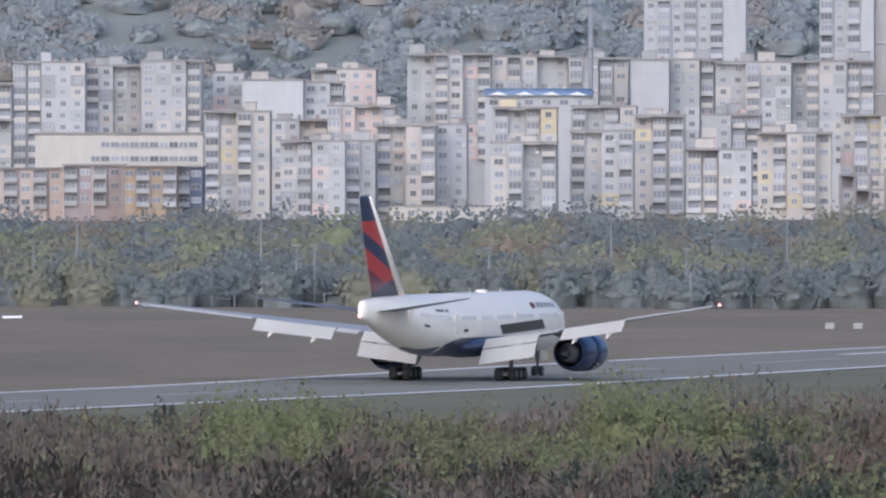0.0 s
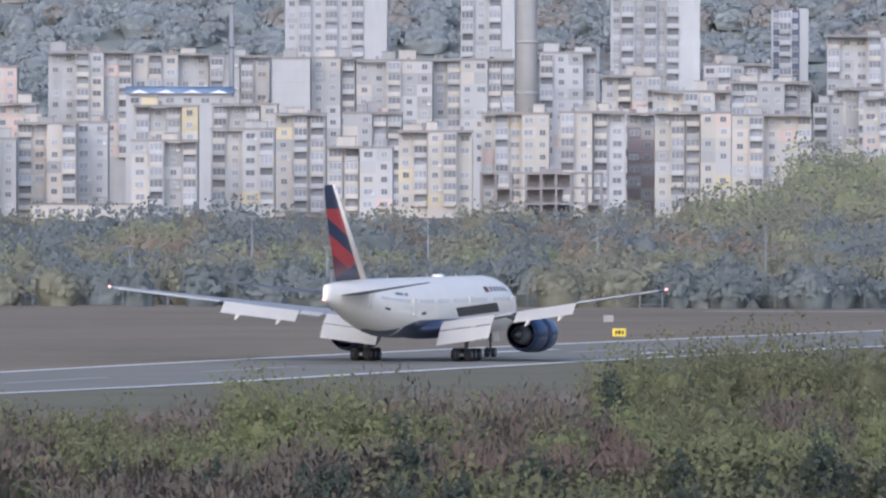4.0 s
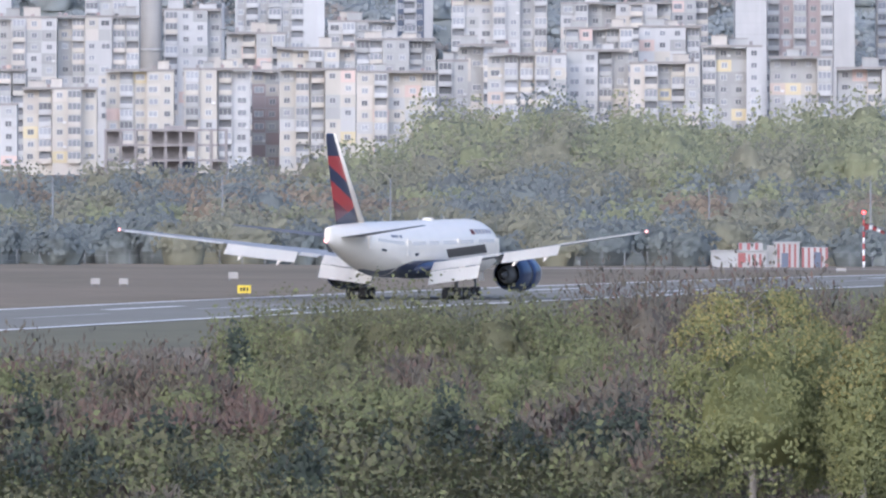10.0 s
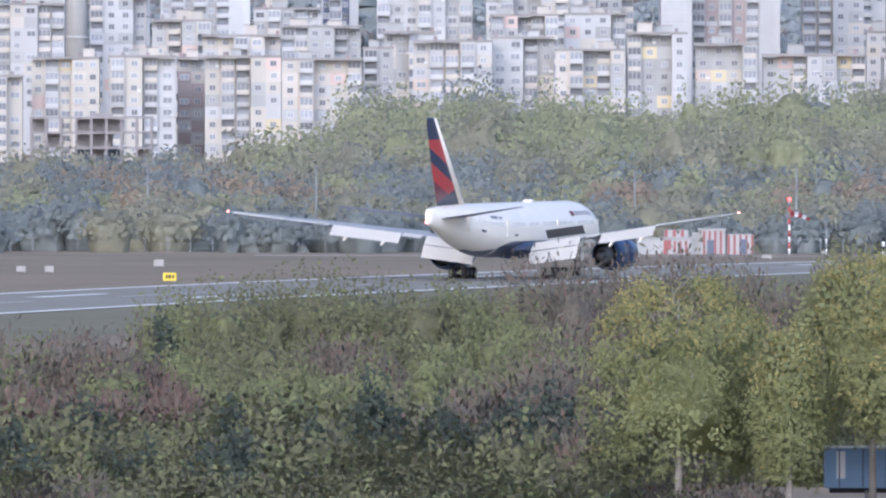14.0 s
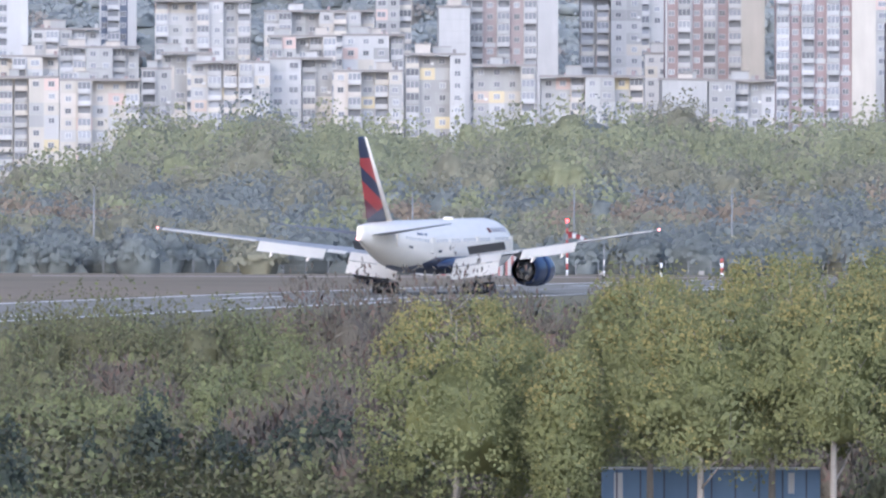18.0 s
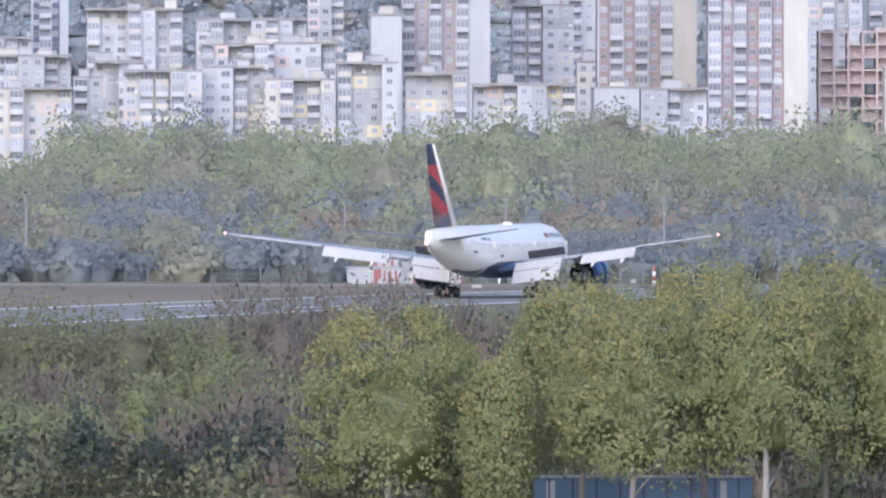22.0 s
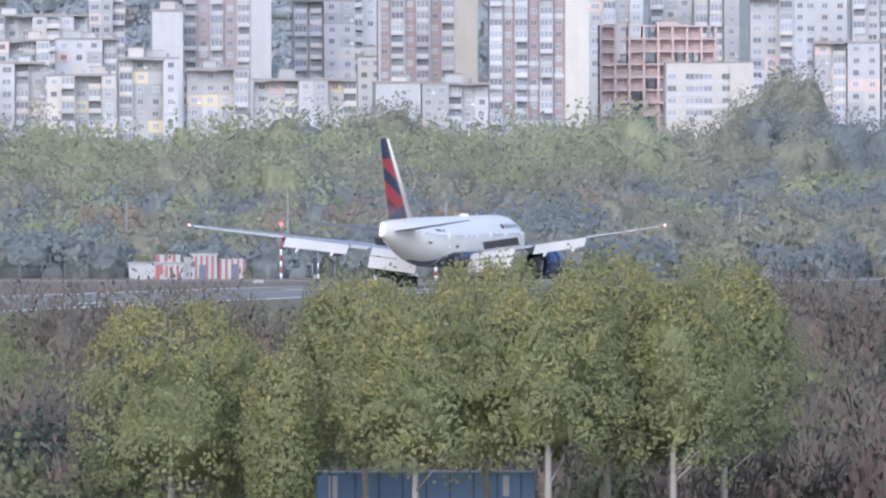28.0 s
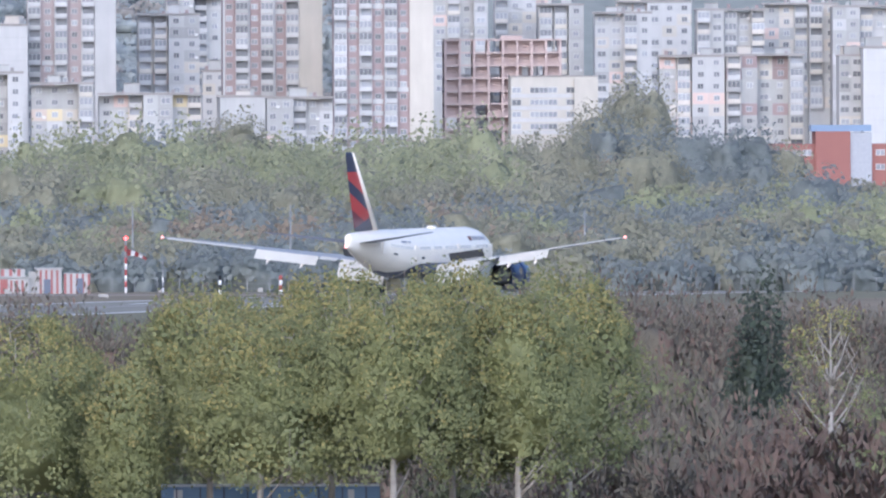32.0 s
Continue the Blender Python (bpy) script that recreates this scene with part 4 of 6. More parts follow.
def apartment_block(x, y, w, h, wall, second, seed):
    """Panel-built flats: stepped sections, storeys of windows and balconies, patched with insulation in other colours."""
    rng = random.Random(seed)
    root = thing("apartment_block", (x, y, -2.0), "weathered %s panel-built apartment block with patched facade and balconies" % wall, "building", "apartment blocks of the town")
    depth = 11.0
    n = max(1, int(h / STOREY))
    z0 = h - n * STOREY
    bays = max(2, round(w / 3.4))
    bw = w / bays
    # sections of two or three bays, set forward or back
    cut, steps = [0], []
    while cut[-1] < bays:
        cut.append(min(bays, cut[-1] + rng.choice((2, 2, 3))))
    back = rng.random() < 0.5
    for a, c in zip(cut, cut[1:]):
        back = not back
        off = rng.uniform(1.8, 3.2) if back else 0.0
        bm = bmesh.new()
        add_box(bm, -w / 2 + a * bw, -w / 2 + c * bw, off, depth, -1.0, h - (0.0 if not back else 0.25))
        part("wall", mesh_of(bm, "wall", "wall_" + (wall if not back else rng.choice((wall, "grey", second)))), root)
        steps += [off] * (c - a)
    roof_clutter(rng, root, w, depth, h, wall)
    shown = min(n, 9)
    for b in range(bays):
        bx, off = -w / 2 + (b + 0.5) * bw, steps[b]
        loggia = (b + seed) % 4 == 1 or (off > 0 and rng.random() < 0.3)
        pair = WIDE_WINDOW if rng.random() < 0.25 else WINDOW
        column = rng.choice((second, wall, "grey", rng.choice(WALLS)))
        for k in range(n - shown, n):
            z = z0 + k * STOREY
            if rng.random() < 0.5:
                warm = ("cream", "beige", "peach", "yellow") if y < 4450 else ("cream", "white", "grey", "beige")
                tone = rng.choice((second, column, column, rng.choice(WALLS), rng.choice(warm)))
                part("facade_panel", panel_mesh(bw - 0.04, STOREY - 0.08, tone), root, (bx, off, z + 0.04))
            glazed = rng.random() < 0.62
            if loggia:
                part("balcony", LOGGIA[(rng.choice(("white", "grey", "white", "beige", "cream")), glazed)], root, (bx, off - 0.06, z + 0.1))
            elif rng.random() < 0.95:
                part("window", pair, root, (bx + rng.uniform(-0.12, 0.12), off - 0.10, z + 1.5))
            if rng.random() < 0.10:
                part("air_conditioner", AC_UNIT, root, (bx + 1.1, off - 0.3, z + 0.9))
    return root


AC_UNIT = box_mesh("air_conditioner", 0.8, 0.35, 0.6, "window_frame")


def tower_block(x, y, w, h, wall, seed):
    """A high-rise: window bays, a column of balconies and a blank pale end wall."""
    rng = random.Random(seed)
    root = thing("tower_block", (x, y, -2.0), "tall %s panel-built tower block with a blank pale end strip" % wall, "building", "tower blocks of the town")
    depth = 14.0
    blank = min(5.6, w * 0.24)
    bm = bmesh.new()
    add_box(bm, -w / 2, w / 2 - blank, 0, depth, -1, h)
    part("wall", mesh_of(bm, "wall", "wall_" + wall), root)
    bm = bmesh.new()
    add_box(bm, w / 2 - blank, w / 2, -0.8, depth, -1, h + 0.4)
    part("end_wall", mesh_of(bm, "end_wall", "wall_cream" if wall == "brick" else "wall_white"), root, label="blank pale end wall")
    n = int(h / STOREY)
    z0 = h - n * STOREY
    span = w - blank
    bays = max(3, round(span / 3.0))
    bw = span / bays
    for b in range(bays):
        bx = -w / 2 + (b + 0.5) * bw
        tone = rng.choice(("white", "grey", "brown" if wall in ("brown", "brick") else "grey"))
        if b % 2 == 0:
            bm = bmesh.new()
            add_box(bm, bx - bw * 0.5, bx - bw * 0.5 + 0.5, -0.25, 0, -1, h)
            part("pilaster", mesh_of(bm, "pilaster", "wall_white"), root)
        for k in range(3, n):
            z = z0 + k * STOREY
            if (b + seed) % 2:
                part("balcony", LOGGIA[(rng.choice(("white", "grey", "white")), rng.random() < 0.6)], root, (bx, -0.03, z))
            else:
                part("window", WINDOW, root, (bx, -0.06, z + 1.5))
            if rng.random() < 0.2:
                part("facade_panel", panel_mesh(bw - 0.6, 1.1, tone), root, (bx, -0.01, z - 0.3))
    return root


def gable_slab(x, y, w, h, wall):
    """The blank end wall of a long block, with plaster seams."""
    root = thing("gable_slab", (x, y, -2.0), "blank pale %s gable of an apartment slab" % wall, "building", "apartment blocks of the town")
    bm = bmesh.new()
    add_box(bm, -w / 2, w / 2, 0, 30, -1, h)
    for k in range(1, int(h / STOREY)):
        add_box(bm, -w / 2 - 0.01, w / 2 + 0.01, -0.015, 30, h - k * STOREY - 0.03, h - k * STOREY + 0.03, 1)
    part("wall", mesh_of(bm, "wall", "wall_" + wall, "wall_grey"), root)
    roof_clutter(random.Random(int(w * 10)), root, w, 30, h, wall)
    return root


def school_building(x, y, w, h):
    root = thing("school_building", (x, y, -2.0), "long low cream public building with rows of large windows", "building")
    bm = bmesh.new()
    add_box(bm, -w / 2, w / 2, 0, 14, -1, h, 0)
    part("wall", mesh_of(bm, "wall", "wall_cream"), root)
    bm = bmesh.new()
    add_box(bm, -w / 2 - 0.4, w / 2 + 0.4, -0.4, 14.4, h, h + 0.4)
    part("roof", mesh_of(bm, "roof", "roof_bitumen"), root)
    for r in range(3):
        for k in range(11):
            if r == 0 and k < 1:
                continue
            part("window", WIDE_WINDOW, root, (-w / 2 + w * 0.36 + k * w * 0.058, -0.08, h - 2.4 - r * 3.3))


def new_block(x, y, w, h, tone):
    """A recent terraced block with set-back loggias and flat roof edges."""
    root = thing("new_block", (x, y, -2.0), "recent low %s apartment building with deep dark loggias" % tone, "building", "recent low apartment buildings")
    rng = random.Random(int(w * 7))
    bm = bmesh.new()
    add_box(bm, -w / 2, w / 2, 0, 12, -1, h)
    part("wall", mesh_of(bm, "wall", "wall_" + tone), root)
    bm = bmesh.new()
    add_box(bm, -w / 2 - 0.3, w / 2 + 0.3, -0.8, 12.3, h, h + 0.3)
    part("roof", mesh_of(bm, "roof", "roof_bitumen"), root)
    n = int(h / 3.0)
    bays = max(2, round(w / 3.2))
    for b in range(bays):
        bx = -w / 2 + (b + 0.5) * w / bays
        for k in range(n):
            z = h - (k + 1) * 3.0
            if (b + int(w)) % 2:
                part("balcony", LOGGIA[("grey", False)], root, (bx, 0, z + 0.1))
            part("window", WIDE_WINDOW, root, (bx, -0.05, z + 1.5))
        if b % 2 == 0:
            bm = bmesh.new()
            add_box(bm, bx - w / bays / 2 - 0.25, bx - w / bays / 2 + 0.25, -0.5, 0, -1, h)
            part("pier", mesh_of(bm, "pier", "wall_peach" if tone in ("brown", "navy") else "wall_brown"), root)


def flat_annex(x, y, w, h):
    root = thing("flat_annex", (x, y, -2.0), "low cream flat-roofed annex with a row of dark doors", "building")
    bm = bmesh.new()
    add_box(bm, -w / 2, w / 2, 0, 10, -1, h)
    part("wall", mesh_of(bm, "wall", "wall_cream"), root)
    bm = bmesh.new()
    add_box(bm, -w / 2 - 0.3, w / 2 + 0.3, -0.3, 10.3, h, h + 0.25)
    part("roof", mesh_of(bm, "roof", "roof_bitumen"), root)
    for k in range(7):
        part("window", WINDOW, root, (-w / 2 + w * (k + 0.5) / 7, -0.08, h - 1.5))


def blue_roof_hall(x, y, w, h):
    root = thing("market_hall", (x, y, -2.0), "hall with a faded blue ribbed roof and white gables", "building")
    bm = bmesh.new()
    add_box(bm, -w / 2, w / 2, 0, 12, -1, h - 2.6)
    part("wall", mesh_of(bm, "wall", "wall_white"), root)
    bm = bmesh.new()
    loft(bm, [[(sx, -0.6, h - 2.6), (sx, 6, h - 0.9), (sx, 12.6, h - 2.6)] for sx in (-w / 2 - 0.3, w / 2 + 0.3)])
    bmesh.ops.recalc_face_normals(bm, faces=bm.faces[:])
    part("roof", mesh_of(bm, "roof", "roof_blue"), root, label="faded blue metal roof")
    for k in range(4):
        bm = bmesh.new()
        gx0 = -w / 2 + w * (k + 0.5) / 4
        loft(bm, [[(gx0 - 2.4, yy, h - 2.5), (gx0, yy, h - 1.7), (gx0 + 2.4, yy, h - 2.5)] for yy in (-1.4, 3)])
        bmesh.ops.recalc_face_normals(bm, faces=bm.faces[:])
        part("gable", mesh_of(bm, "gable", "white_paint"), root)
    for k in range(6):
        part("window", WIDE_WINDOW, root, (-w / 2 + w * (k + 0.5) / 6, -0.08, h - 4.2))


def concrete_skeleton(x, y, w, h, tone):
    """An unfinished building: floor slabs on columns, with nothing between."""
    root = thing("unfinished_building", (x, y, -2.0), "unfinished %s concrete frame of slabs and columns" % tone, "building")
    wall = "wall_dark" if tone == "dark" else "wall_clay"
    n = max(3, round(h / 3.0))
    sh = h / n
    bays = round(w / 3.4)
    for k in range(n + 1):
        part("floor_slab", box_mesh("floor_slab", w, 13, 0.42, wall), root, (0, 6.5, k * sh - 0.2))
    for b in range(bays + 1):
        for yy in (0.3, 6.5, 12.5):
            part("column", box_mesh("column", 0.55, 0.55, h, wall, centred=False), root, (-w / 2 + 0.3 + b * (w - 0.6) / bays, yy, -0.4))
    part("core_wall", box_mesh("core_wall", w * 0.18, 5, h + 1.2, wall, centred=False), root, (w * 0.08, 7, -0.4))
    rng = random.Random(int(w))
    for k in range(n):
        for b in range(bays):
            if rng.random() < (0.4 if tone == "dark" else 0.68):
                part("infill_wall", panel_mesh((w - 0.6) / bays - 0.6, sh - 0.5, "navy" if tone == "dark" and k < n - 1 and rng.random() < 0.6 else ("dark" if tone == "dark" else "clay")), root, (-w / 2 + 0.3 + (b + 0.5) * (w - 0.6) / bays, 4.0 if tone == "dark" else 2.2, k * sh))


def office_block(x, y, w, h):
    root = thing("office_block", (x, y, -2.0), "cream five-storey office block with ribbon windows and plain side", "building")
    bm = bmesh.new()
    add_box(bm, -w / 2, w / 2, 0, 14, -1, h)
    part("wall", mesh_of(bm, "wall", "wall_cream"), root)
    bm = bmesh.new()
    add_box(bm, -w / 2 - 0.2, w / 2 + 0.2, -0.2, 14.2, h, h + 0.3)
    part("roof", mesh_of(bm, "roof", "roof_bitumen"), root)
    for k in range(4):
        z = h - 3.0 - k * 2.75
        for b in range(7):
            if b not in (1, 5):
                part("window", WIDE_WINDOW, root, (-w / 2 + 1.3 + b * 2.05, -0.1, z))
        part("sill_band", box_mesh("sill_band", w * 0.72, 0.25, 0.9, "wall_white"), root, (-w * 0.14, -0.05, z - 1.3))
    bm = bmesh.new()
    add_box(bm, w * 0.23, w / 2 + 0.05, -1.2, 0, -1, h - 0.6)
    part("stair_tower", mesh_of(bm, "stair_tower", "wall_cream"), root)


def red_terminal(x, y, w, h):
    """A modern red-clad building with a taller block and glazed bands."""
    root = thing("red_office", (x, y, -2.0), "modern brick-red clad building with glazed bands and a blue roof plant", "building")
    bm = bmesh.new()
    add_box(bm, -w / 2, w / 2, 0, 16, -1, h - 4.4)
    part("wall", mesh_of(bm, "wall", "wall_red_clad"), root)
    bm = bmesh.new()
    add_box(bm, -w / 2 + 11, -w / 2 + 19, -1.5, 14, -1, h - 1.5)
    part("tall_block", mesh_of(bm, "tall_block", "wall_red_clad"), root)
    bm = bmesh.new()
    add_box(bm, -w / 2 + 19, -w / 2 + 24, -0.8, 14, -1, h - 1.8)
    part("glazed_bay", mesh_of(bm, "glazed_bay", "window_glass"), root, label="dark glazed stair bay")
    bm = bmesh.new()
    add_box(bm, -w / 2 + 10, -w / 2 + 24, 1, 10, h - 1.5, h)
    part("roof_plant", mesh_of(bm, "roof_plant", "roof_blue"), root, label="blue roof plant")
    for k in range(2):
        for b in range(4):
            part("window", WIDE_WINDOW, root, (-w / 2 + 1.6 + b * 2.5, -0.08, h - 6.4 - k * 3.3))
        for b in range(6):
            part("window", WIDE_WINDOW, root, (-w / 2 + 26 + b * 2.9, -0.08, h - 6.4 - k * 3.3))


def cottage(x, y, z, w, tone):
    root = thing("cottage", (x, y, z - 6.2), "small %s house on the wooded slope" % ("red-roofed" if tone == "red" else "pale-roofed"), "house", "houses on the slope")
    bm = bmesh.new()
    add_box(bm, -w / 2, w / 2, 0, 8, -3, 4)
    part("wall", mesh_of(bm, "wall", "wall_white" if tone == "pale" else "wall_pink"), root)
    bm = bmesh.new()
    loft(bm, [[(sx, -0.7, 3.9), (sx, 4, 6.2), (sx, 8.7, 3.9)] for sx in (-w / 2 - 0.5, w / 2 + 0.5)])
    bmesh.ops.recalc_face_normals(bm, faces=bm.faces[:])
    part("roof", mesh_of(bm, "roof", "roof_tile" if tone == "red" else "wall_grey"), root)
    for k in (-1, 1):
        part("window", WINDOW, root, (k * w * 0.25, -0.08, 2.2))


def mast(x, y, h, r):
    root = thing("mast", (x, y, -2.0), "slender pale grey mast above the roofs", "mast")
    part("shaft", pole_mesh("shaft", h, r, r * 0.8, "pole_grey", 12), root)
    for k in range(4):
        part("collar", pole_mesh("collar", 0.5, r * 1.5, r * 1.5, "pole_grey", 12), root, (0, 0, h * (0.3 + 0.18 * k)))


def chimney(x, y, h):
    root = thing("boiler_chimney", (x, y, -2.0), "tall grey concrete boiler-house chimney", "chimney")
    part("shaft", pole_mesh("chimney_shaft", h, 2.9, 2.3, "concrete", 24), root)
    for k in range(3):
        part("band", pole_mesh("band", 0.6, 2.75 - k * 0.1, 2.75 - k * 0.1, "wall_grey", 24), root, (0, 0, h * (0.45 + 0.2 * k)))


apartment_block(-216.3, 4370, 15.1, 23.8, 'cream', 'white', 11)
apartment_block(-199.0, 4370, 14.8, 17.1, 'white', 'grey', 12)
apartment_block(-188.4, 4378, 6.7, 17.1, 'grey', 'grey', 13)
apartment_block(-178.5, 4390, 13.5, 20.6, 'beige', 'grey', 14)
apartment_block(-168.6, 4400, 7.3, 20.9, 'white', 'grey', 15)
apartment_block(-150.2, 4350, 15.0, 16.8, 'cream', 'white', 16)
apartment_block(-153.7, 4460, 14.8, 24.5, 'yellow', 'cream', 17)
apartment_block(-133.1, 4370, 14.5, 19.4, 'white', 'beige', 18)
apartment_block(-135.4, 4460, 15.2, 24.9, 'cream', 'grey', 19)
apartment_block(-121.1, 4410, 11.6, 22.8, 'beige', 'grey', 20)
apartment_block(-105.0, 4310, 14.7, 15.5, 'white', 'white', 21)
apartment_block(-89.5, 4380, 16.8, 18.9, 'beige', 'cream', 22)
apartment_block(-106.2, 4480, 13.7, 22.9, 'grey', 'white', 23)
apartment_block(-71.4, 4390, 15.5, 23.0, 'cream', 'beige', 24)
apartment_block(-53.8, 4390, 15.1, 23.3, 'cream', 'white', 25)
apartment_block(-42.9, 4410, 6.2, 22.9, 'grey', 'brown', 26)
apartment_block(-30.8, 4390, 17.4, 23.3, 'cream', 'white', 27)
apartment_block(-12.7, 4390, 18.2, 22.7, 'cream', 'white', 28)
apartment_block(0.1, 4430, 6.9, 25.2, 'grey', 'grey', 29)
apartment_block(17.0, 4390, 17.9, 26.8, 'white', 'cream', 30)
apartment_block(33.3, 4400, 14.1, 27.6, 'white', 'grey', 31)
apartment_block(48.5, 4390, 15.6, 24.8, 'beige', 'grey', 32)
apartment_block(63.8, 4390, 13.7, 28.6, 'white', 'grey', 33)
apartment_block(79.7, 4390, 14.2, 26.1, 'grey', 'cream', 34)
apartment_block(99.8, 4390, 23.5, 23.6, 'grey', 'white', 35)
apartment_block(-288.2, 4530, 21.4, 30.1, 'grey', 'white', 36)
apartment_block(-276.7, 4430, 10.2, 21.7, 'grey', 'beige', 37)
apartment_block(-272.8, 4600, 17.4, 35.2, 'white', 'grey', 40)
apartment_block(-257.9, 4610, 13.1, 34.4, 'grey', 'white', 41)
apartment_block(-243.4, 4600, 14.4, 35.5, 'white', 'grey', 42)
apartment_block(-230.6, 4620, 7.6, 32.8, 'white', 'white', 43)
apartment_block(-204.7, 4660, 15.8, 33.6, 'beige', 'pink', 44)
apartment_block(-192.5, 4480, 15.8, 24.9, 'pink', 'beige', 45)
apartment_block(-207.5, 4490, 13.2, 21.6, 'grey', 'beige', 46)
apartment_block(-178.7, 4650, 20.3, 37.2, 'grey', 'white', 47)
apartment_block(-159.3, 4655, 18.4, 36.7, 'white', 'grey', 48)
apartment_block(-142.6, 4655, 14.5, 36.2, 'white', 'white', 49)
apartment_block(-119.2, 4630, 10.6, 35.9, 'grey', 'grey', 50)
apartment_block(-104.5, 4630, 18.3, 35.3, 'white', 'grey', 51)
apartment_block(-85.3, 4632, 19.6, 35.5, 'white', 'grey', 52)
apartment_block(-62.9, 4660, 14.0, 37.2, 'white', 'grey', 53)
apartment_block(-46.2, 4530, 14.1, 31.5, 'cream', 'pink', 54)
apartment_block(-31.8, 4480, 18.1, 28.0, 'cream', 'white', 55)
apartment_block(-21.7, 4620, 16.3, 34.4, 'grey', 'white', 56)
apartment_block(-13.4, 4550, 18.7, 30.1, 'grey', 'beige', 57)
apartment_block(11.5, 4700, 23.5, 41.4, 'white', 'grey', 58)
apartment_block(7.3, 4500, 11.9, 28.8, 'grey', 'beige', 59)
apartment_block(39.9, 4690, 26.9, 38.9, 'white', 'grey', 60)
apartment_block(34.9, 4570, 16.1, 32.8, 'grey', 'white', 61)
apartment_block(51.9, 4580, 14.8, 33.1, 'white', 'grey', 62)
apartment_block(58.4, 4720, 8.7, 45.3, 'grey', 'grey', 63)
apartment_block(110.6, 4670, 15.1, 42.4, 'white', 'grey', 64)
apartment_block(117.8, 4710, 13.9, 46.7, 'grey', 'white', 65)
apartment_block(120.4, 4610, 6.1, 28.7, 'white', 'cream', 66)
apartment_block(183.2, 4570, 11.4, 27.4, 'grey', 'white', 67)
apartment_block(182.9, 4700, 13.2, 48.0, 'white', 'grey', 68)
apartment_block(199.2, 4730, 13.7, 48.8, 'white', 'cream', 69)
apartment_block(207.9, 4710, 11.1, 44.6, 'grey', 'grey', 70)
apartment_block(219.9, 4640, 13.7, 42.4, 'white', 'grey', 71)
apartment_block(229.9, 4690, 18.0, 45.2, 'white', 'pink', 72)
apartment_block(246.4, 4650, 16.5, 43.1, 'grey', 'white', 73)
apartment_block(264.7, 4670, 17.9, 44.5, 'white', 'grey', 74)
apartment_block(283.4, 4660, 23.4, 43.8, 'grey', 'white', 75)
apartment_block(230.4, 4520, 15.3, 31.9, 'white', 'pink', 76)
apartment_block(247.6, 4520, 18.5, 32.1, 'grey', 'brick', 77)
apartment_block(266.7, 4500, 5.7, 31.9, 'white', 'white', 78)
apartment_block(294.9, 4500, 19.9, 34.1, 'white', 'grey', 79)
tower_block(-120.3, 4700, 24.9, 56.3, 'white', 80)
tower_block(-83.4, 4710, 13.3, 59.2, 'grey', 81)
tower_block(-42.3, 4710, 21.9, 57.8, 'grey', 82)
tower_block(86.3, 4630, 21.3, 58.7, 'brown', 83)
tower_block(132.7, 4560, 23.6, 62.3, 'brick', 84)
tower_block(157.7, 4520, 23.4, 63.4, 'brick', 85)
tower_block(-9.4, 4750, 9.2, 48.2, 'navy', 86)
gable_slab(-129.2, 4625, 9.1, 35.8, 'white')
gable_slab(-219.5, 4610, 14.7, 30.9, 'white')
gable_slab(71.8, 4620, 7.5, 39.9, 'white')
gable_slab(123.1, 4470, 10.5, 22.8, 'grey')
gable_slab(275.3, 4490, 12.7, 33.8, 'white')
apartment_block(-207.5, 4615, 9.2, 30.4, 'white', 'grey', 90)
apartment_block(136.4, 4470, 15.5, 22.5, 'grey', 'white', 91)
school_building(-246.4, 4430, 38.9, 18.7)
new_block(-246.8, 4330, 13.3, 11.9, 'brown')
new_block(-233.4, 4320, 12.1, 11.7, 'orange')
new_block(-224.9, 4330, 5.9, 11.6, 'navy')
new_block(-262.6, 4340, 16.7, 11.1, 'peach')
flat_annex(-166.5, 4280, 22.2, 3.0)
blue_roof_hall(-154.4, 4570, 25.2, 30.1)
concrete_skeleton(-64.3, 4310, 27.6, 10.2, 'dark')
concrete_skeleton(186.6, 4540, 27.8, 36.3, 'brick')
office_block(190.4, 4350, 19.7, 27.5)
red_terminal(267.1, 4430, 47.7, 16.1)
cottage(-298.2, 4880, 36.9, 7, 'red')
cottage(-292.9, 4880, 40.6, 6, 'red')
cottage(-300.4, 4880, 33.7, 6, 'pale')
cottage(-234.9, 4880, 42.1, 5, 'red')
cottage(-214.6, 4880, 40.6, 8, 'pale')
cottage(-109.1, 4880, 38.3, 7, 'red')
cottage(-284.5, 4880, 35.5, 6, 'pale')
cottage(-251.4, 4880, 35.2, 7, 'pale')
cottage(-244.2, 4880, 35.5, 6, 'pale')
cottage(-209.7, 4880, 45.2, 5, 'pale')
cottage(-179.5, 4880, 37.5, 7, 'pale')
cottage(179.5, 4000, 5.8, 9, 'red')
cottage(184.1, 4010, 5.9, 6, 'red')
cottage(222.6, 4250, 9.0, 5, 'red')
mast(-143.4, 4620, 58.6, 0.75)
mast(-53.7, 4500, 38.8, 0.5)
chimney(-71.8, 4580, 61.1)



# ---- woodland, hillside trees ----
def wood(name, mat, trees, leaves, size, seed, label, category="trees", nu=10, nv=5, low=0.35, thick=0.23):
    rng = np.random.default_rng(seed)
    quads = [crown_quads(rng, x, y, level(x, y) - 0.3, w, h, int(leaves * min(2.2, (w / 9.0) ** 1.6)), size, rough=0.1, nu=nu, nv=nv, low=low, thick=thick) for x, y, w, h in trees]
    ob = new(name, quads_mesh(name, np.concatenate(quads), mat))
    return tagged(ob, label, category, kind="stuff")


WOODS = {k: [] for k in ("wood_olive_haze", "wood_green_haze", "wood_dark_haze", "wood_rust_haze")}
wr = random.Random(5)


def bearing_x(b, y):
    """Across-position of a bearing given in thousandths of the distance."""
    return b * y / 1000.0


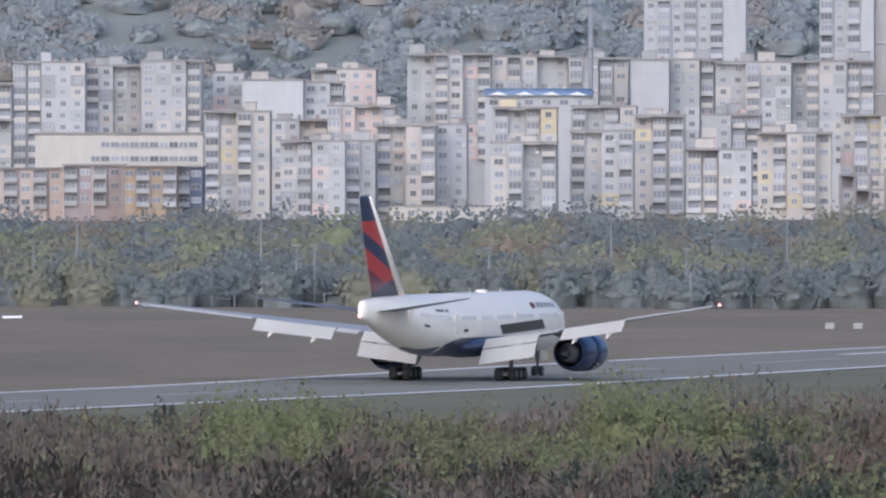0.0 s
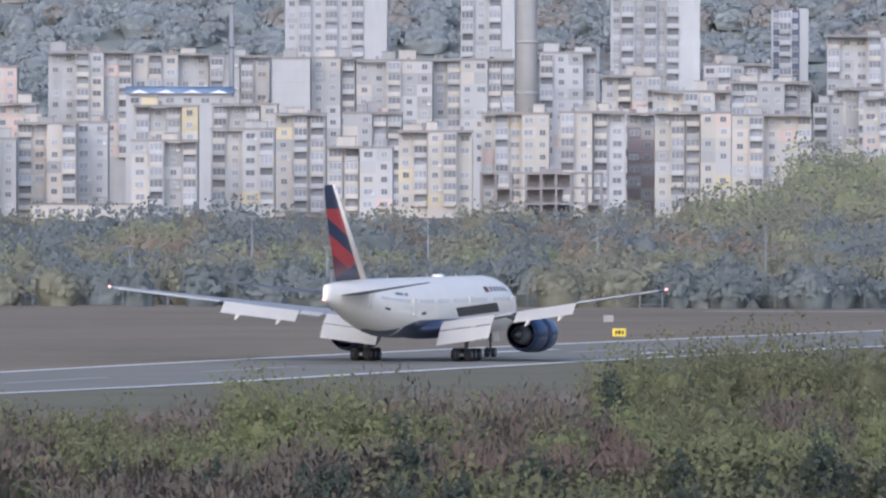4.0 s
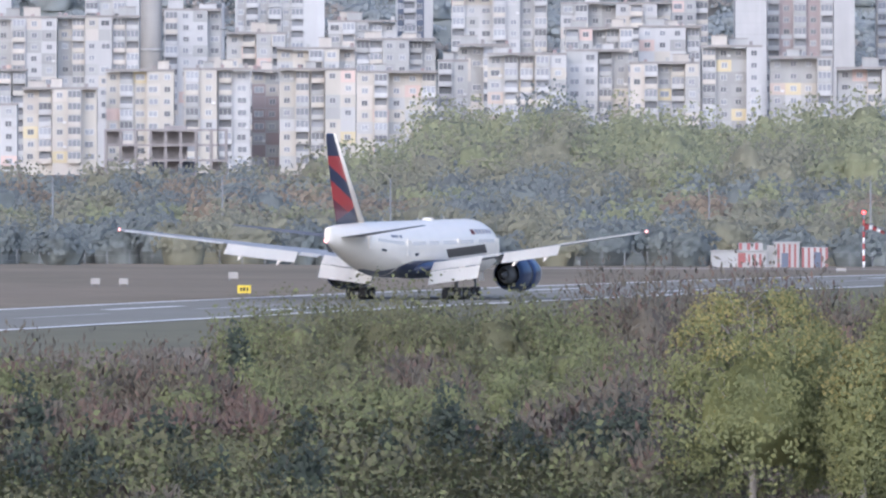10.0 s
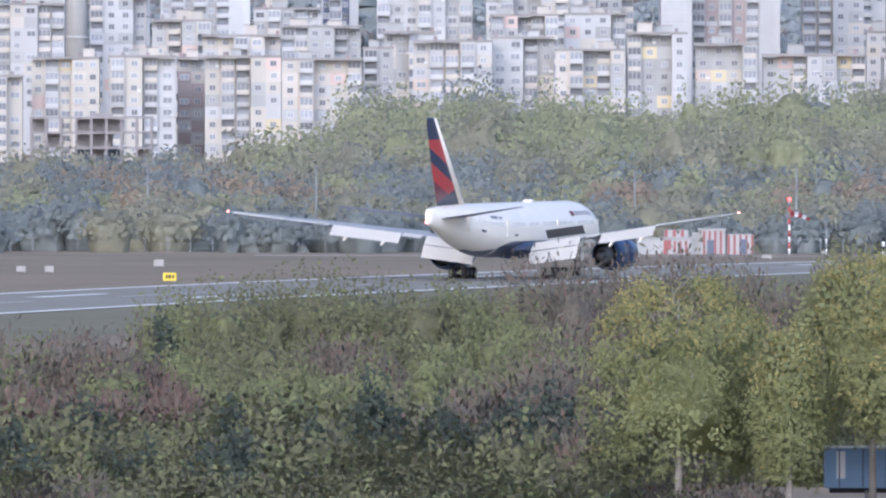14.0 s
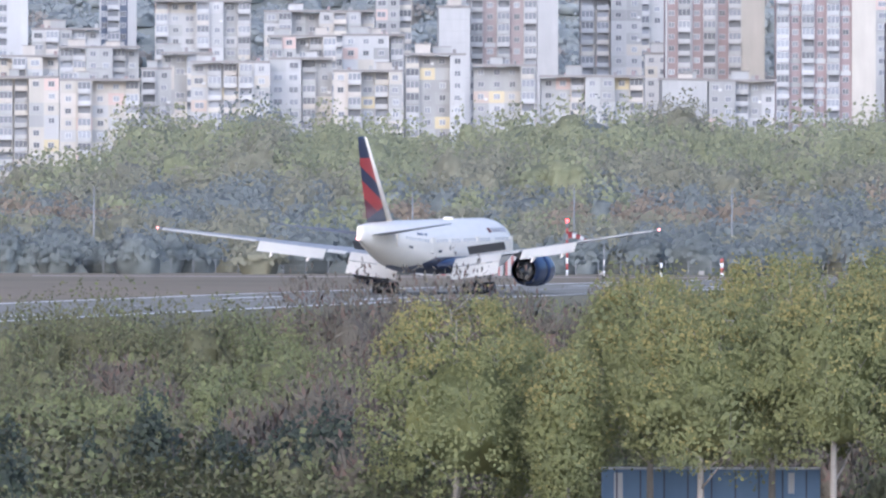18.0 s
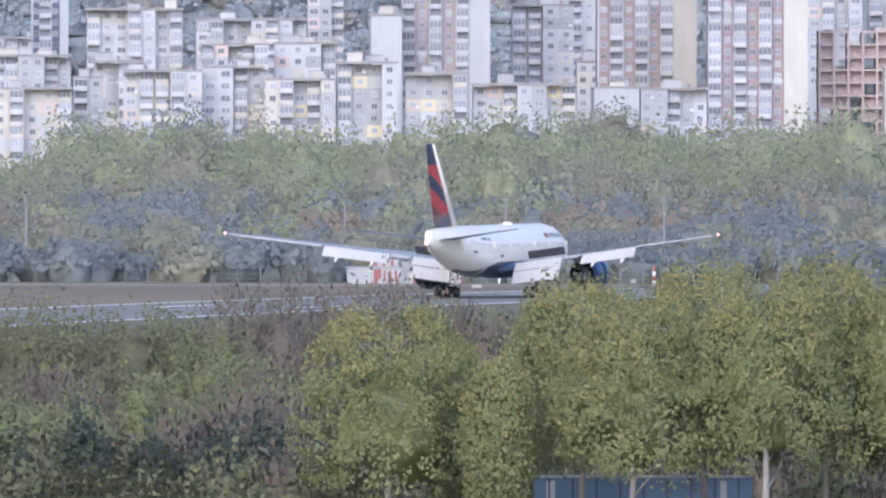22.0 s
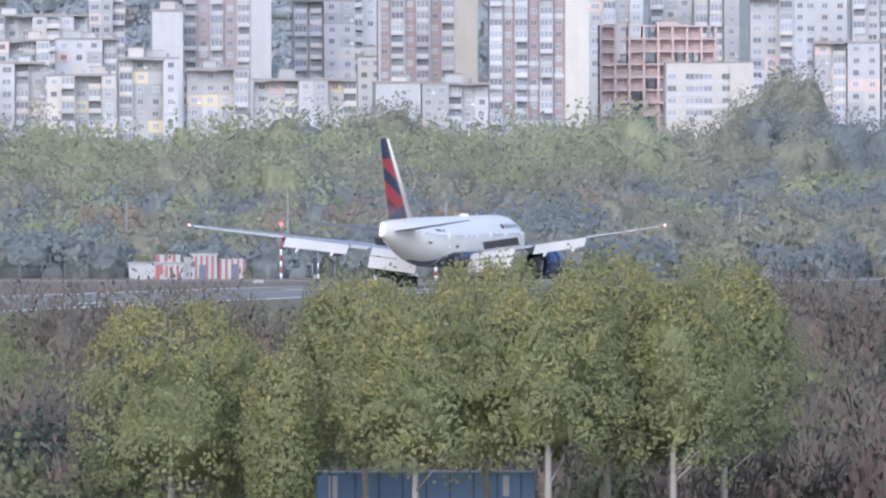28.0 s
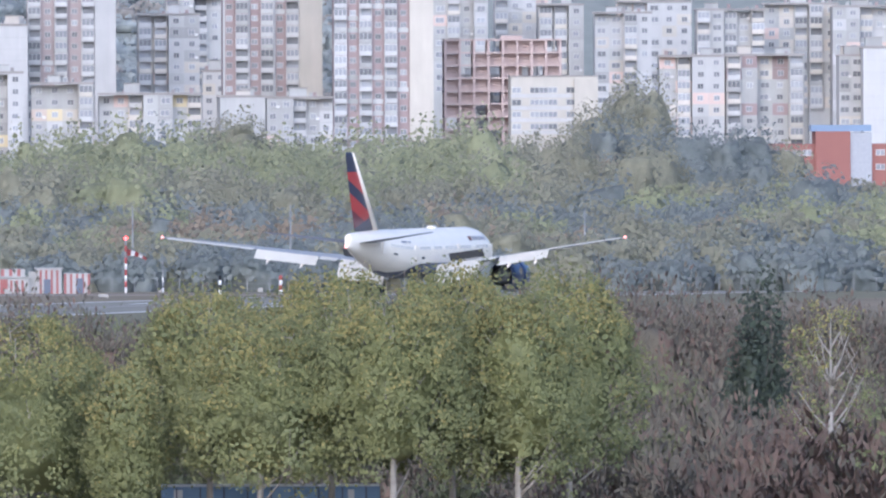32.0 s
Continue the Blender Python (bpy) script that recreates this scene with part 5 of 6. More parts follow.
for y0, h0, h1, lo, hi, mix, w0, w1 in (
    (2578, 4.4, 6.2, -68, 72, ("wood_dark_haze", "wood_dark_haze", "wood_olive_haze"), 5, 8),
    (2623, 5.6, 7.8, -68, 72, ("wood_dark_haze", "wood_olive_haze", "wood_olive_haze"), 6, 9),
    (2688, 7.0, 9.0, -68, 72, ("wood_olive_haze", "wood_dark_haze", "wood_green_haze", "wood_rust_haze"), 6, 10),
    (2768, 8.2, 10.4, -68, 72, ("wood_olive_haze", "wood_olive_haze", "wood_dark_haze", "wood_rust_haze"), 7, 10),
    (2858, 8.8, 10.7, -68, 72, ("wood_olive_haze", "wood_dark_haze", "wood_green_haze", "wood_rust_haze"), 7, 10),
    (2948, 9.5, 11.2, -68, 72, ("wood_dark_haze", "wood_dark_haze", "wood_olive_haze"), 7, 10),
    (3048, 10.0, 11.4, -68, -5, ("wood_dark_haze", "wood_olive_haze", "wood_dark_haze"), 7, 10),
    (3048, 12.0, 13.5, -6.5, 44, ("wood_green_haze", "wood_olive_haze", "wood_olive_haze"), 8, 12),
    (3108, 14.0, 15.6, -5.0, 43, ("wood_green_haze", "wood_green_haze", "wood_olive_haze"), 9, 13),
    (3178, 15.8, 17.0, -3, 42, ("wood_green_haze", "wood_green_haze", "wood_olive_haze"), 9, 14),
    (3250, 17.2, 18.2, -1, 41, ("wood_green_haze", "wood_green_haze", "wood_green_haze"), 9, 14),
    (3330, 18.2, 19.0, 1, 40, ("wood_green_haze", "wood_green_haze", "wood_dark_haze"), 9, 14),
    (3348, 8.5, 11.0, 40, 72, ("wood_olive_haze", "wood_dark_haze", "wood_green_haze"), 8, 12),
    (3748, 12.0, 16.0, 36, 50, ("wood_dark_haze", "wood_olive_haze", "wood_rust_haze"), 8, 13),
    (4180, 15.5, 18.5, 44.0, 54.5, ("wood_dark_haze", "wood_olive_haze", "wood_dark_haze", "wood_rust_haze"), 10, 14),
    (4120, 9.0, 12.5, 43.5, 54.5, ("wood_olive_haze", "wood_dark_haze", "wood_rust_haze"), 8, 11),
    (3748, 6.0, 9.0, 50, 72, ("wood_dark_haze", "wood_olive_haze", "wood_olive_haze"), 8, 12),
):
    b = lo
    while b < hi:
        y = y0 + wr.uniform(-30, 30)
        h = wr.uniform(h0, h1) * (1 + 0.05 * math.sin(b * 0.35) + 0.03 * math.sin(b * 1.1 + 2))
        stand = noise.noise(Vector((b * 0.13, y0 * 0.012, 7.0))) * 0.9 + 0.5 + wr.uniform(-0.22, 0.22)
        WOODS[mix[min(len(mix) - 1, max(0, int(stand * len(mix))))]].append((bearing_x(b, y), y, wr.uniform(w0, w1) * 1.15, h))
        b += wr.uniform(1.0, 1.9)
# clumps between and behind the first houses
for x, y, w, h in ((201, 4335, 13, 22), (206, 4338, 13, 25), (211, 4335, 12, 23), (241, 4330, 12, 12), (236, 4335, 11, 12), (157, 4150, 16, 15), (166, 4170, 14, 17), (176, 4180, 14, 15), (187, 4200, 13, 13), (112, 4280, 13, 17), (103, 4300, 10, 14), (118, 4285, 15, 21), (124, 4290, 12, 17), (206, 4240, 12, 11), (216, 4260, 12, 12), (150, 4100, 10, 9), (4, 4330, 9, 16), (209, 4470, 12, 26), (214, 4475, 12, 27), (219, 4480, 11, 26)):
    for k in range(3):
        WOODS["wood_olive_haze"].append((x + wr.uniform(-4, 4), y + wr.uniform(-6, 6), w * 0.95, h * wr.uniform(0.75, 1.0)))
wood("woodland_olive", "wood_olive_haze", WOODS["wood_olive_haze"], 520, 0.55, 1, "olive autumn woodland edge beyond the airfield, haze put into its leaf colour")
wood("woodland_green", "wood_green_haze", WOODS["wood_green_haze"], 520, 0.55, 2, "tall green poplar plantation, haze put into its light leaf colour")
wood("woodland_dark", "wood_dark_haze", WOODS["wood_dark_haze"], 520, 0.55, 3, "dark green thicket at the wood's edge, haze put into its bluish leaf colour")
wood("woodland_rust", "wood_rust_haze", WOODS["wood_rust_haze"], 520, 0.55, 4, "rust-brown autumn trees scattered in the woodland, haze put into their leaf colour")
hill = {"hill_leaf_haze": [], "hill_rust_haze": []}
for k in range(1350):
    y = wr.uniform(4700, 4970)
    hill[wr.choice(("hill_leaf_haze", "hill_leaf_haze", "hill_leaf_haze", "hill_rust_haze"))].append((bearing_x(wr.uniform(-63, 36), y), y, wr.uniform(9, 16), wr.uniform(4, 7.5)))
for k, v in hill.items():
    wood("hillside_trees", k, v, 84, 1.0, len(v), "trees covering the hillside above the town, haze put into their pale leaf colour", nu=8, nv=3, thick=0.24)


# ---- foreground scrub ----
def scrub_crown(rng, x, y, z, w, h, kind, leaves):
    """One shrub's crown by its kind: leafy, twiggy or dense and pointed."""
    pointed, twiggy = kind == "dark", kind in ("brown", "rust")
    parts = []
    for k in range(6):
        a, q = rng.uniform(0, 6.28), (0.0 if k == 0 else rng.uniform(0.16, 0.36))
        s = 1.0 if k == 0 else rng.uniform(0.4, 0.62)
        tall = 0.9 if k == 0 else rng.uniform(0.5, 0.95) * (1 - 0.4 * q)
        parts.append(crown_quads(rng, x + w * q * math.cos(a), y + w * q * math.sin(a), z, w * (0.62 if pointed else 0.7) * s, h * tall, leaves // 3 if k == 0 else leaves // 7, 0.34 if twiggy else 0.28,
                                 rough=0.17 if pointed else 0.12, nu=8 if k == 0 else 6, nv=4, low=0.12, power=0.95 if pointed else 0.75, rise=0.7 if twiggy else (0.4 if k % 2 else 0.0), thick=0.42))
    return np.concatenate(parts)


def stems_mesh(name, seed, w, h, mat):
    rng = random.Random(seed)
    bm = bmesh.new()
    for k in range(5):
        a = rng.uniform(0, 2 * math.pi)
        p = Vector((0.15 * math.cos(a), 0.15 * math.sin(a), -0.2))
        q = Vector((w * 0.25 * math.cos(a), w * 0.25 * math.sin(a), h * 0.55))
        tube(bm, p, q, 0.07, 0.04, 5)
        tube(bm, q, q + Vector((rng.uniform(-0.8, 0.8), rng.uniform(-0.8, 0.8), h * 0.3)), 0.04, 0.015, 5)
    return mesh_of(bm, name, mat)


SHRUBS = {}
for kind, mat, second, lab in (
    ("green", "leaf_green", "leaf_olive", "light green leafy shrub in rough scrubland"),
    ("olive", "leaf_olive", "leaf_green", "olive green shrub turning brown in rough scrubland"),
    ("dark", "leaf_dark", "leaf_pine", "dark green dense pointed bush in rough scrubland"),
    ("brown", "twig_brown", "leaf_rust", "grey-brown nearly bare shrub in rough scrubland"),
    ("rust", "leaf_rust", "twig_brown", "rust-brown autumn shrub in rough scrubland"),
):
    SHRUBS[kind] = []
    for v in range(3):
        w, h = 5.6 + v * 0.5, 4.0
        rng = np.random.default_rng(40 + v + len(SHRUBS) * 10)
        q = scrub_crown(rng, 0, 0, 0, w, h, kind, 1300)
        idx = (rng.random(len(q)) < 0.22).astype(int)
        SHRUBS[kind].append((quads_mesh("crown", q, mat, second, index=idx), stems_mesh("stem", v, w, h, "bark"), lab, (mat, second)))


def shrub(kind, x, y, size, tall, turn, v):
    crown, stem, lab = SHRUBS[kind][v][:3]
    root = thing("shrub", (x, y, level(x, y) - 0.1), lab, "shrub", "scrub beside the runway", turn=turn)
    root.scale = (size, size, tall)
    part("stem", stem, root)
    part("crown", crown, root)
    return root


# skyline of the scrub: bearing (thousandths) and the height of its last row
SKYLINE = ((-70, 3.2), (-53, 3.1), (-50, 4.7), (-45, 4.8), (-41, 3.1), (-34, 3.2), (-31.4, 3.7), (-30, 6.7), (-28.2, 6.1), (-26.5, 5.0), (-14, 5.1), (-11, 5.0), (-7.4, 6.3), (-5, 6.7), (3, 6.8), (7, 7.3), (11.8, 8.8), (13.5, 8.1), (20, 7.6), (26, 7.5), (46, 8.6), (72, 8.8))


def skyline(b):
    for (b0, h0), (b1, h1) in zip(SKYLINE, SKYLINE[1:]):
        if b <= b1:
            return h0 + (h1 - h0) * (b - b0) / (b1 - b0)
    return SKYLINE[-1][1]


# what grows where: bearing in thousandths, distance, kind
ZONES = (
    (-57, 1420, "brown"), (-49, 1510, "green"), (-43, 1400, "brown"), (-39.5, 1560, "olive"), (-35.5, 1450, "olive"), (-33.6, 1560, "brown"),
    (-32, 1430, "green"), (-29.3, 1570, "green"), (-30.2, 1340, "brown"), (-24.2, 1540, "green"), (-24, 1400, "brown"), (-19.5, 1560, "brown"), (-18, 1380, "rust"), (-19, 1250, "olive"),
    (-12.3, 1620, "green"), (-14.5, 1500, "brown"), (-11.6, 1450, "rust"), (-12, 1270, "olive"), (-7.6, 1600, "olive"), (-5.4, 1490, "green"), (-3.2, 1640, "brown"), (-4.6, 1740, "olive"))
ZONES += (
    (-4.8, 1230, "olive"), (-0.4, 1250, "olive"), (1.3, 1700, "olive"), (2.7, 1400, "olive"), (4, 1200, "olive"), (6.2, 1630, "green"), (2.2, 1750, "olive"), (7, 1330, "brown"),
    (11, 1740, "brown"), (16, 1600, "brown"), (20, 1740, "brown"), (28, 1600, "olive"), (38, 1700, "brown"), (50, 1700, "brown"), (48, 1400, "brown"), (60, 1330, "rust"), (60, 1600, "brown"))


def zone(b, y):
    return min(ZONES, key=lambda s: ((s[0] - b) / 4.0) ** 2 + ((s[1] - y) / 90.0) ** 2)[2]


sr = random.Random(11)
near, far = [], {k: [] for k in SHRUBS}
for y0 in (1138, 1162, 1190, 1225, 1262, 1300, 1342, 1386, 1432, 1480, 1520, 1560, 1605, 1650, 1695, 1740):
    b = -66.0 + sr.uniform(0, 2)
    while b < 70:
        y = y0 + sr.uniform(-14, 14)
        last = 1560 if b < -13 else 1740
        if y0 > last or (y0 < 1200 and not -28 < b < 24):
            b += 3
            continue
        top = skyline(b)
        if y0 < 1200:
            top = sr.uniform(2.0, 3.4) if b < 12 else sr.uniform(1.2, 2.0)
        elif y0 < 1300:
            top = sr.uniform(2.8, 4.6)
        elif y0 < last - 60:
            top = min(sr.uniform(2.4, 3.9), top + 0.2) if b < 5 else sr.uniform(3.2, 5.4)
        else:
            top *= sr.uniform(0.86, 1.03)
        kind = zone(b + sr.uniform(-1.2, 1.2), y + sr.uniform(-25, 25))
        if sr.random() < 0.12:
            kind = sr.choice(("olive", "brown", "green"))
        x = bearing_x(b, y)
        tall = top / (3.22 if y0 >= last - 60 else 3.6)
        size = sr.uniform(0.85, 1.2) * max(0.6, min(1.9, 0.25 + 0.8 * tall))
        if not (24 < x < 46 and y < 1245) and not (x > 24 and y < 1215):
            spec = (kind, x, y, size, tall, sr.uniform(0, 6.28), sr.randrange(3))
            if y0 < 1400 and len(near) < 272:
                near.append(spec)
            else:
                far[kind].append(spec)
        b += (sr.uniform(1.9, 3.0) if y0 < last - 60 else sr.uniform(1.2, 1.9)) * size
for spec in near:
    shrub(*spec)
def dark_bush(b, y, w, h):
    x = bearing_x(b, y)
    rng = np.random.default_rng(int(y * 7 + abs(b) * 13))
    root = thing("shrub", (x, y, level(x, y) - 0.1), SHRUBS["dark"][0][2] if h < 9 else "tall dark green bushy tree among bare scrub", "shrub", "scrub beside the runway")
    q = scrub_crown(rng, 0, 0, 0, w, h, "dark", int(1500 + 60 * w * h))
    part("stem", stems_mesh("stem", int(y), w, h, "bark"), root)
    part("crown", quads_mesh("crown", q, "leaf_dark", "leaf_pine", index=(rng.random(len(q)) < 0.3).astype(int)), root)


# dense dark pointed bushes standing out of the scrub: bearing, distance, width, height
for spec in (
    (-53.4, 1540, 4.2, 3.6), (-37.2, 1330, 2.6, 3.4), (-32.0, 1290, 3.6, 4.2), (-26.5, 1280, 5.6, 5.2), (-21.9, 1290, 3.8, 6.4), (-15.3, 1290, 4.4, 4.8), (-31.6, 1250, 3.4, 4.4),
    (-26.1, 1240, 4.0, 5.6), (-19.3, 1250, 3.8, 4.6), (-15.0, 1300, 4.8, 4.4), (-8.0, 1270, 4.0, 5.2), (0.1, 1250, 5.4, 6.6), (-2.6, 1255, 4.6, 4.6), (3.6, 1255, 5.0, 6.4), (9.8, 1250, 8.6, 7.6),
    (13.0, 1235, 6.0, 5.4), (-22.4, 1225, 5.2, 3.6), (-18.6, 1210, 6.2, 3.2), (-12.5, 1215, 6.5, 3.6), (-8.2, 1215, 6.5, 4.2), (7.0, 1270, 5.0, 5.0), (-11.1, 1600, 2.6, 5.3), (54.3, 1500, 6.4, 11.8)):
    dark_bush(*spec)
fr = np.random.default_rng(77)
for kind, specs in far.items():
    if not specs:
        continue
    lab, mats = SHRUBS[kind][0][2:]
    q = np.concatenate([scrub_crown(fr, x, y, level(x, y) - 0.1, 5.8 * size, 3.75 * tall, kind, int(500 * (0.5 + size * tall))) for _, x, y, size, tall, turn, v in specs])
    ob = new("thicket", quads_mesh("thicket", q, *mats, index=(fr.random(len(q)) < 0.22).astype(int)))
    tagged(ob, "thicket of " + lab.split(" in ")[0].replace(" shrub", " shrubs").replace(" bush", " bushes") + " up to the grass verge", "thicket", kind="stuff")


# ---- poplars ----
def poplar(x, y, w, h, seed, bare=0.0, lean=0.0, low=0.14):
    """A poplar: tapered trunk, rising limbs, and a crown of leaf clumps with gaps."""
    rng = np.random.default_rng(seed)
    root = thing("poplar", (x, y, level(x, y) - 0.1), "tall poplar with yellowing green leaves, lit crown top painted yellower, and pale limbs" if bare < 0.5 else "nearly bare pale-stemmed tree with thin leaves", "tree", "poplars in the foreground")
    bm = bmesh.new()
    limbs = []
    tube(bm, (0, 0, -0.3), (lean * 0.4, 0, h * 0.45), 0.26, 0.16, 10)
    tube(bm, (lean * 0.4, 0, h * 0.45), (lean, 0, h * 0.9), 0.16, 0.03, 8)
    for k in range(15):
        t = rng.uniform(0.2, 0.8)
        a = rng.uniform(0, 2 * math.pi)
        p = Vector((lean * t, 0, h * t))
        reach = w * 0.42 * (1.15 - t * 0.75) * rng.uniform(0.7, 1.1)
        q = p + Vector((reach * math.cos(a), reach * math.sin(a), h * rng.uniform(0.14, 0.26)))
        mid = (p + q) / 2 + Vector((0, 0, -0.25))
        tube(bm, p, mid, 0.085, 0.06, 6)
        tube(bm, mid, q, 0.06, 0.015, 6)
        limbs.append((mid, q))
        for j in range(2):
            tw = mid.lerp(q, rng.uniform(0.3, 0.9))
            tube(bm, tw, tw + Vector(rng.normal(scale=0.7, size=3)) + Vector((0, 0, 0.8)), 0.03, 0.008, 5)
    part("trunk", mesh_of(bm, "trunk", "bark_pale"), root)
    crown, tone = [], []
    if bare < 0.5:
        crown.append(crown_quads(rng, lean * 0.5, 0, h * (0.1 + 0.36 * low), w * 0.84, h * (0.84 - 0.36 * low), 5200, 0.2, rough=0.1, nu=12, nv=8, power=0.8, fine=15.0, thick=0.42, ball=True))
        tone.append(np.where(rng.random(len(crown[0])) < 0.5, 0, 2))
    # sprays of leaves over the crown
    for k in range(int(260 * (1 - bare * 0.5))):
        t = low * 0.5 + (1 - low * 0.5) * rng.uniform(0, 1) ** 0.8 if k else 1.0
        env = w * 0.5 * math.sin(math.pi * min(1.0, 0.1 + 0.83 * t)) ** 0.62
        a = rng.uniform(0, 2 * math.pi)
        q = rng.uniform(0.15, 1.0) ** (0.5 if bare > 0.5 else 0.22)
        r = rng.uniform(0.4, 0.95) * (1.0 if bare < 0.5 else 0.7)
        lx, ly, lz = lean * t + env * q * math.cos(a), env * q * math.sin(a), h * (0.1 + 0.86 * t)
        spray = crown_quads(rng, lx, ly, lz - r, r * 2, r * rng.uniform(1.8, 2.8), 66 if bare < 0.5 else 16, 0.15, rough=0.16, nu=0, power=0.7, thick=0.7, ball=True)
        out = np.array((lx * 1.5, ly * 1.5, (lz - h * 0.5) * 0.8 + 1.0))
        spray[:, 4:] = spray[:, 4:] * 0.7 + 0.5 * out / np.linalg.norm(out)
        spray[:, 4:] /= np.linalg.norm(spray[:, 4:], axis=2, keepdims=True)
        crown.append(spray)
        # Lit crown tops are put into leaf colour: yellower high up, darker green below.
        lit_yellow = 0.55 if rng.random() < 0.05 + 0.75 * min(max((t - 0.6) / 0.3, 0), 1) else 0.02
        tone.append(np.where(rng.random(len(spray)) < lit_yellow, 1, 2 if rng.random() < 0.6 - 0.5 * t else 0))
    part("crown", quads_mesh("crown", np.concatenate(crown), "leaf_poplar", "leaf_yellow", "leaf_green", index=np.concatenate(tone)), root)
    return root


poplar(18.6, 1188, 12.4, 14.7, 1, 0, 0, 0.04)
poplar(25.3, 1182, 4.4, 11.3, 2, 0, 0, 0.14)
poplar(30.7, 1192, 10.8, 16.0, 3, 0, 0, 0.42)
poplar(38.4, 1196, 11.4, 17.2, 4, 0, 0, 0.42)
poplar(45.7, 1190, 10.1, 17.6, 5, 0.12, 0, 0.42)
poplar(53.2, 1196, 9.6, 17.0, 6, 0, 0, 0.42)
poplar(75.6, 1300, 7.2, 14.2, 7, 0.93, 0, 0.14)
poplar(41.6, 1178, 10.4, 15.9, 8, 0.1, 0, 0.42)
poplar(33.5, 1180, 9.9, 14.5, 9, 0.1, 0, 0.42)
poplar(23.0, 1201, 3.9, 12.1, 11, 0, 0, 0.14)
poplar(49.4, 1181, 8.7, 15.9, 12, 0.1, 0, 0.42)


# ---- things on the airfield ----
def curtain_trailer(x, y):
    root = thing("truck_trailer", (x, y, level(x, y)), "blue curtain-sided truck trailer parked behind the poplars", "trailer")
    L = 13.6
    bm = bmesh.new()
    add_box(bm, -L / 2, L / 2, 0, 2.5, 1.15, 3.75, 0, 0.06)
    part("body", mesh_of(bm, "trailer_body", "trailer_blue"), root)
    for k in range(9):
        part("curtain_strap", box_mesh("curtain_strap", 0.09, 0.03, 2.4, "wall_navy"), root, (-L / 2 + 0.9 + k * 1.48, -0.02, 2.4))
    part("top_rail", box_mesh("top_rail", L, 0.08, 0.14, "white_paint"), root, (0, -0.03, 3.72))
    part("side_patch", box_mesh("side_patch", 0.55, 0.02, 1.7, "white_paint"), root, (-L / 2 + 1.0, -0.02, 2.6), "white lettering patch left plain")
    part("side_patch", box_mesh("side_patch", 0.4, 0.02, 1.3, "white_paint"), root, (L / 2 - 1.8, -0.02, 2.8), "white lettering patch left plain")
    part("chassis", box_mesh("chassis", L - 0.6, 1.0, 0.3, "black_paint"), root, (0, 1.25, 0.98))
    for k in range(3):
        for yy in (0.25, 2.0):
            bm = bmesh.new()
            tube(bm, (0, 0, 0), (0, 0.35, 0), 0.5, 0.5, 18)
            part("tyre", mesh_of(bm, "trailer_tyre", "rubber"), root, (L / 2 - 1.6 - k * 1.35, yy, 0.5))
    for xx in (-L / 2 + 2.6,):
        part("landing_leg", box_mesh("landing_leg", 0.16, 1.6, 1.0, "gear_grey"), root, (xx, 1.25, 0.5))


curtain_trailer(34.7, 1199)
yard = new("yard_track", grid_mesh("yard_track", range(14, 40, 4), (1185, 1192, 1199, 1206, 1213, 1218), lambda x, y: (x, y, level(x, y) + 0.05 + 0.02 * math.sin(x * 0.7 + y)), "pale_track"))
tagged(yard, "pale gravel yard and track", "track", kind="structure")


def striped_hut():
    root = thing("striped_hut", (0, 0, 0), "low red and white striped airfield equipment building", "hut")
    x0, y0 = 34.2, 2535
    z = level(40, y0)
    root.location = (x0, y0, z)

    def block(name, a, b, h, d, wall):
        bm = bmesh.new()
        add_box(bm, a, b, d, d + 5, -0.3, h)
        return part(name, mesh_of(bm, name, wall), root)

    def stripes(owner, a, b, n, z0, z1, d, first=0):
        w = (b - a) / n
        for k in range(n):
            if (k + first) % 2 == 0:
                part("red_stripe", box_mesh("red_stripe", w * 0.8, 0.05, z1 - z0, "hut_red", centred=False), owner, (a + (k + 0.5) * w, d - 0.01, z0))
    w1 = block("white_wing", 0.0, 7.3, 2.1, 0.0, "wall_grey")
    part("flat_roof", box_mesh("flat_roof", 7.6, 5.4, 0.14, "wall_grey"), root, (3.65, 2.5, 2.17))
    part("red_door", box_mesh("red_door", 1.0, 0.06, 1.9, "hut_red", centred=False), root, (4.0, -0.02, 0))
    stripes(w1, 4.8, 7.0, 6, 0.2, 1.75, 0.0)
    up = block("upper_room", 3.6, 6.8, 3.2, 2.0, "wall_grey")
    stripes(up, 3.6, 6.8, 6, 2.3, 3.2, 2.0)
    block("porch", 7.3, 8.3, 2.9, 0.6, "wall_grey")
    mid = block("striped_room", 8.3, 11.6, 3.25, -0.2, "wall_grey")
    stripes(mid, 8.3, 11.6, 9, 0.0, 3.1, -0.2, 1)
    part("flat_roof", box_mesh("flat_roof", 3.8, 5.4, 0.12, "wall_grey"), root, (9.95, 2.4, 3.32))
    part("door", box_mesh("door", 0.9, 0.06, 1.9, "wall_navy", centred=False), root, (9.7, -0.24, 0))
    end = block("end_room", 11.9, 15.4, 2.65, 0.1, "wall_grey")
    stripes(end, 11.9, 15.4, 9, 0.0, 2.6, 0.1)
    part("door", box_mesh("door", 0.9, 0.06, 2.0, "wall_navy", centred=False), root, (14.0, 0.04, 0))


striped_hut()


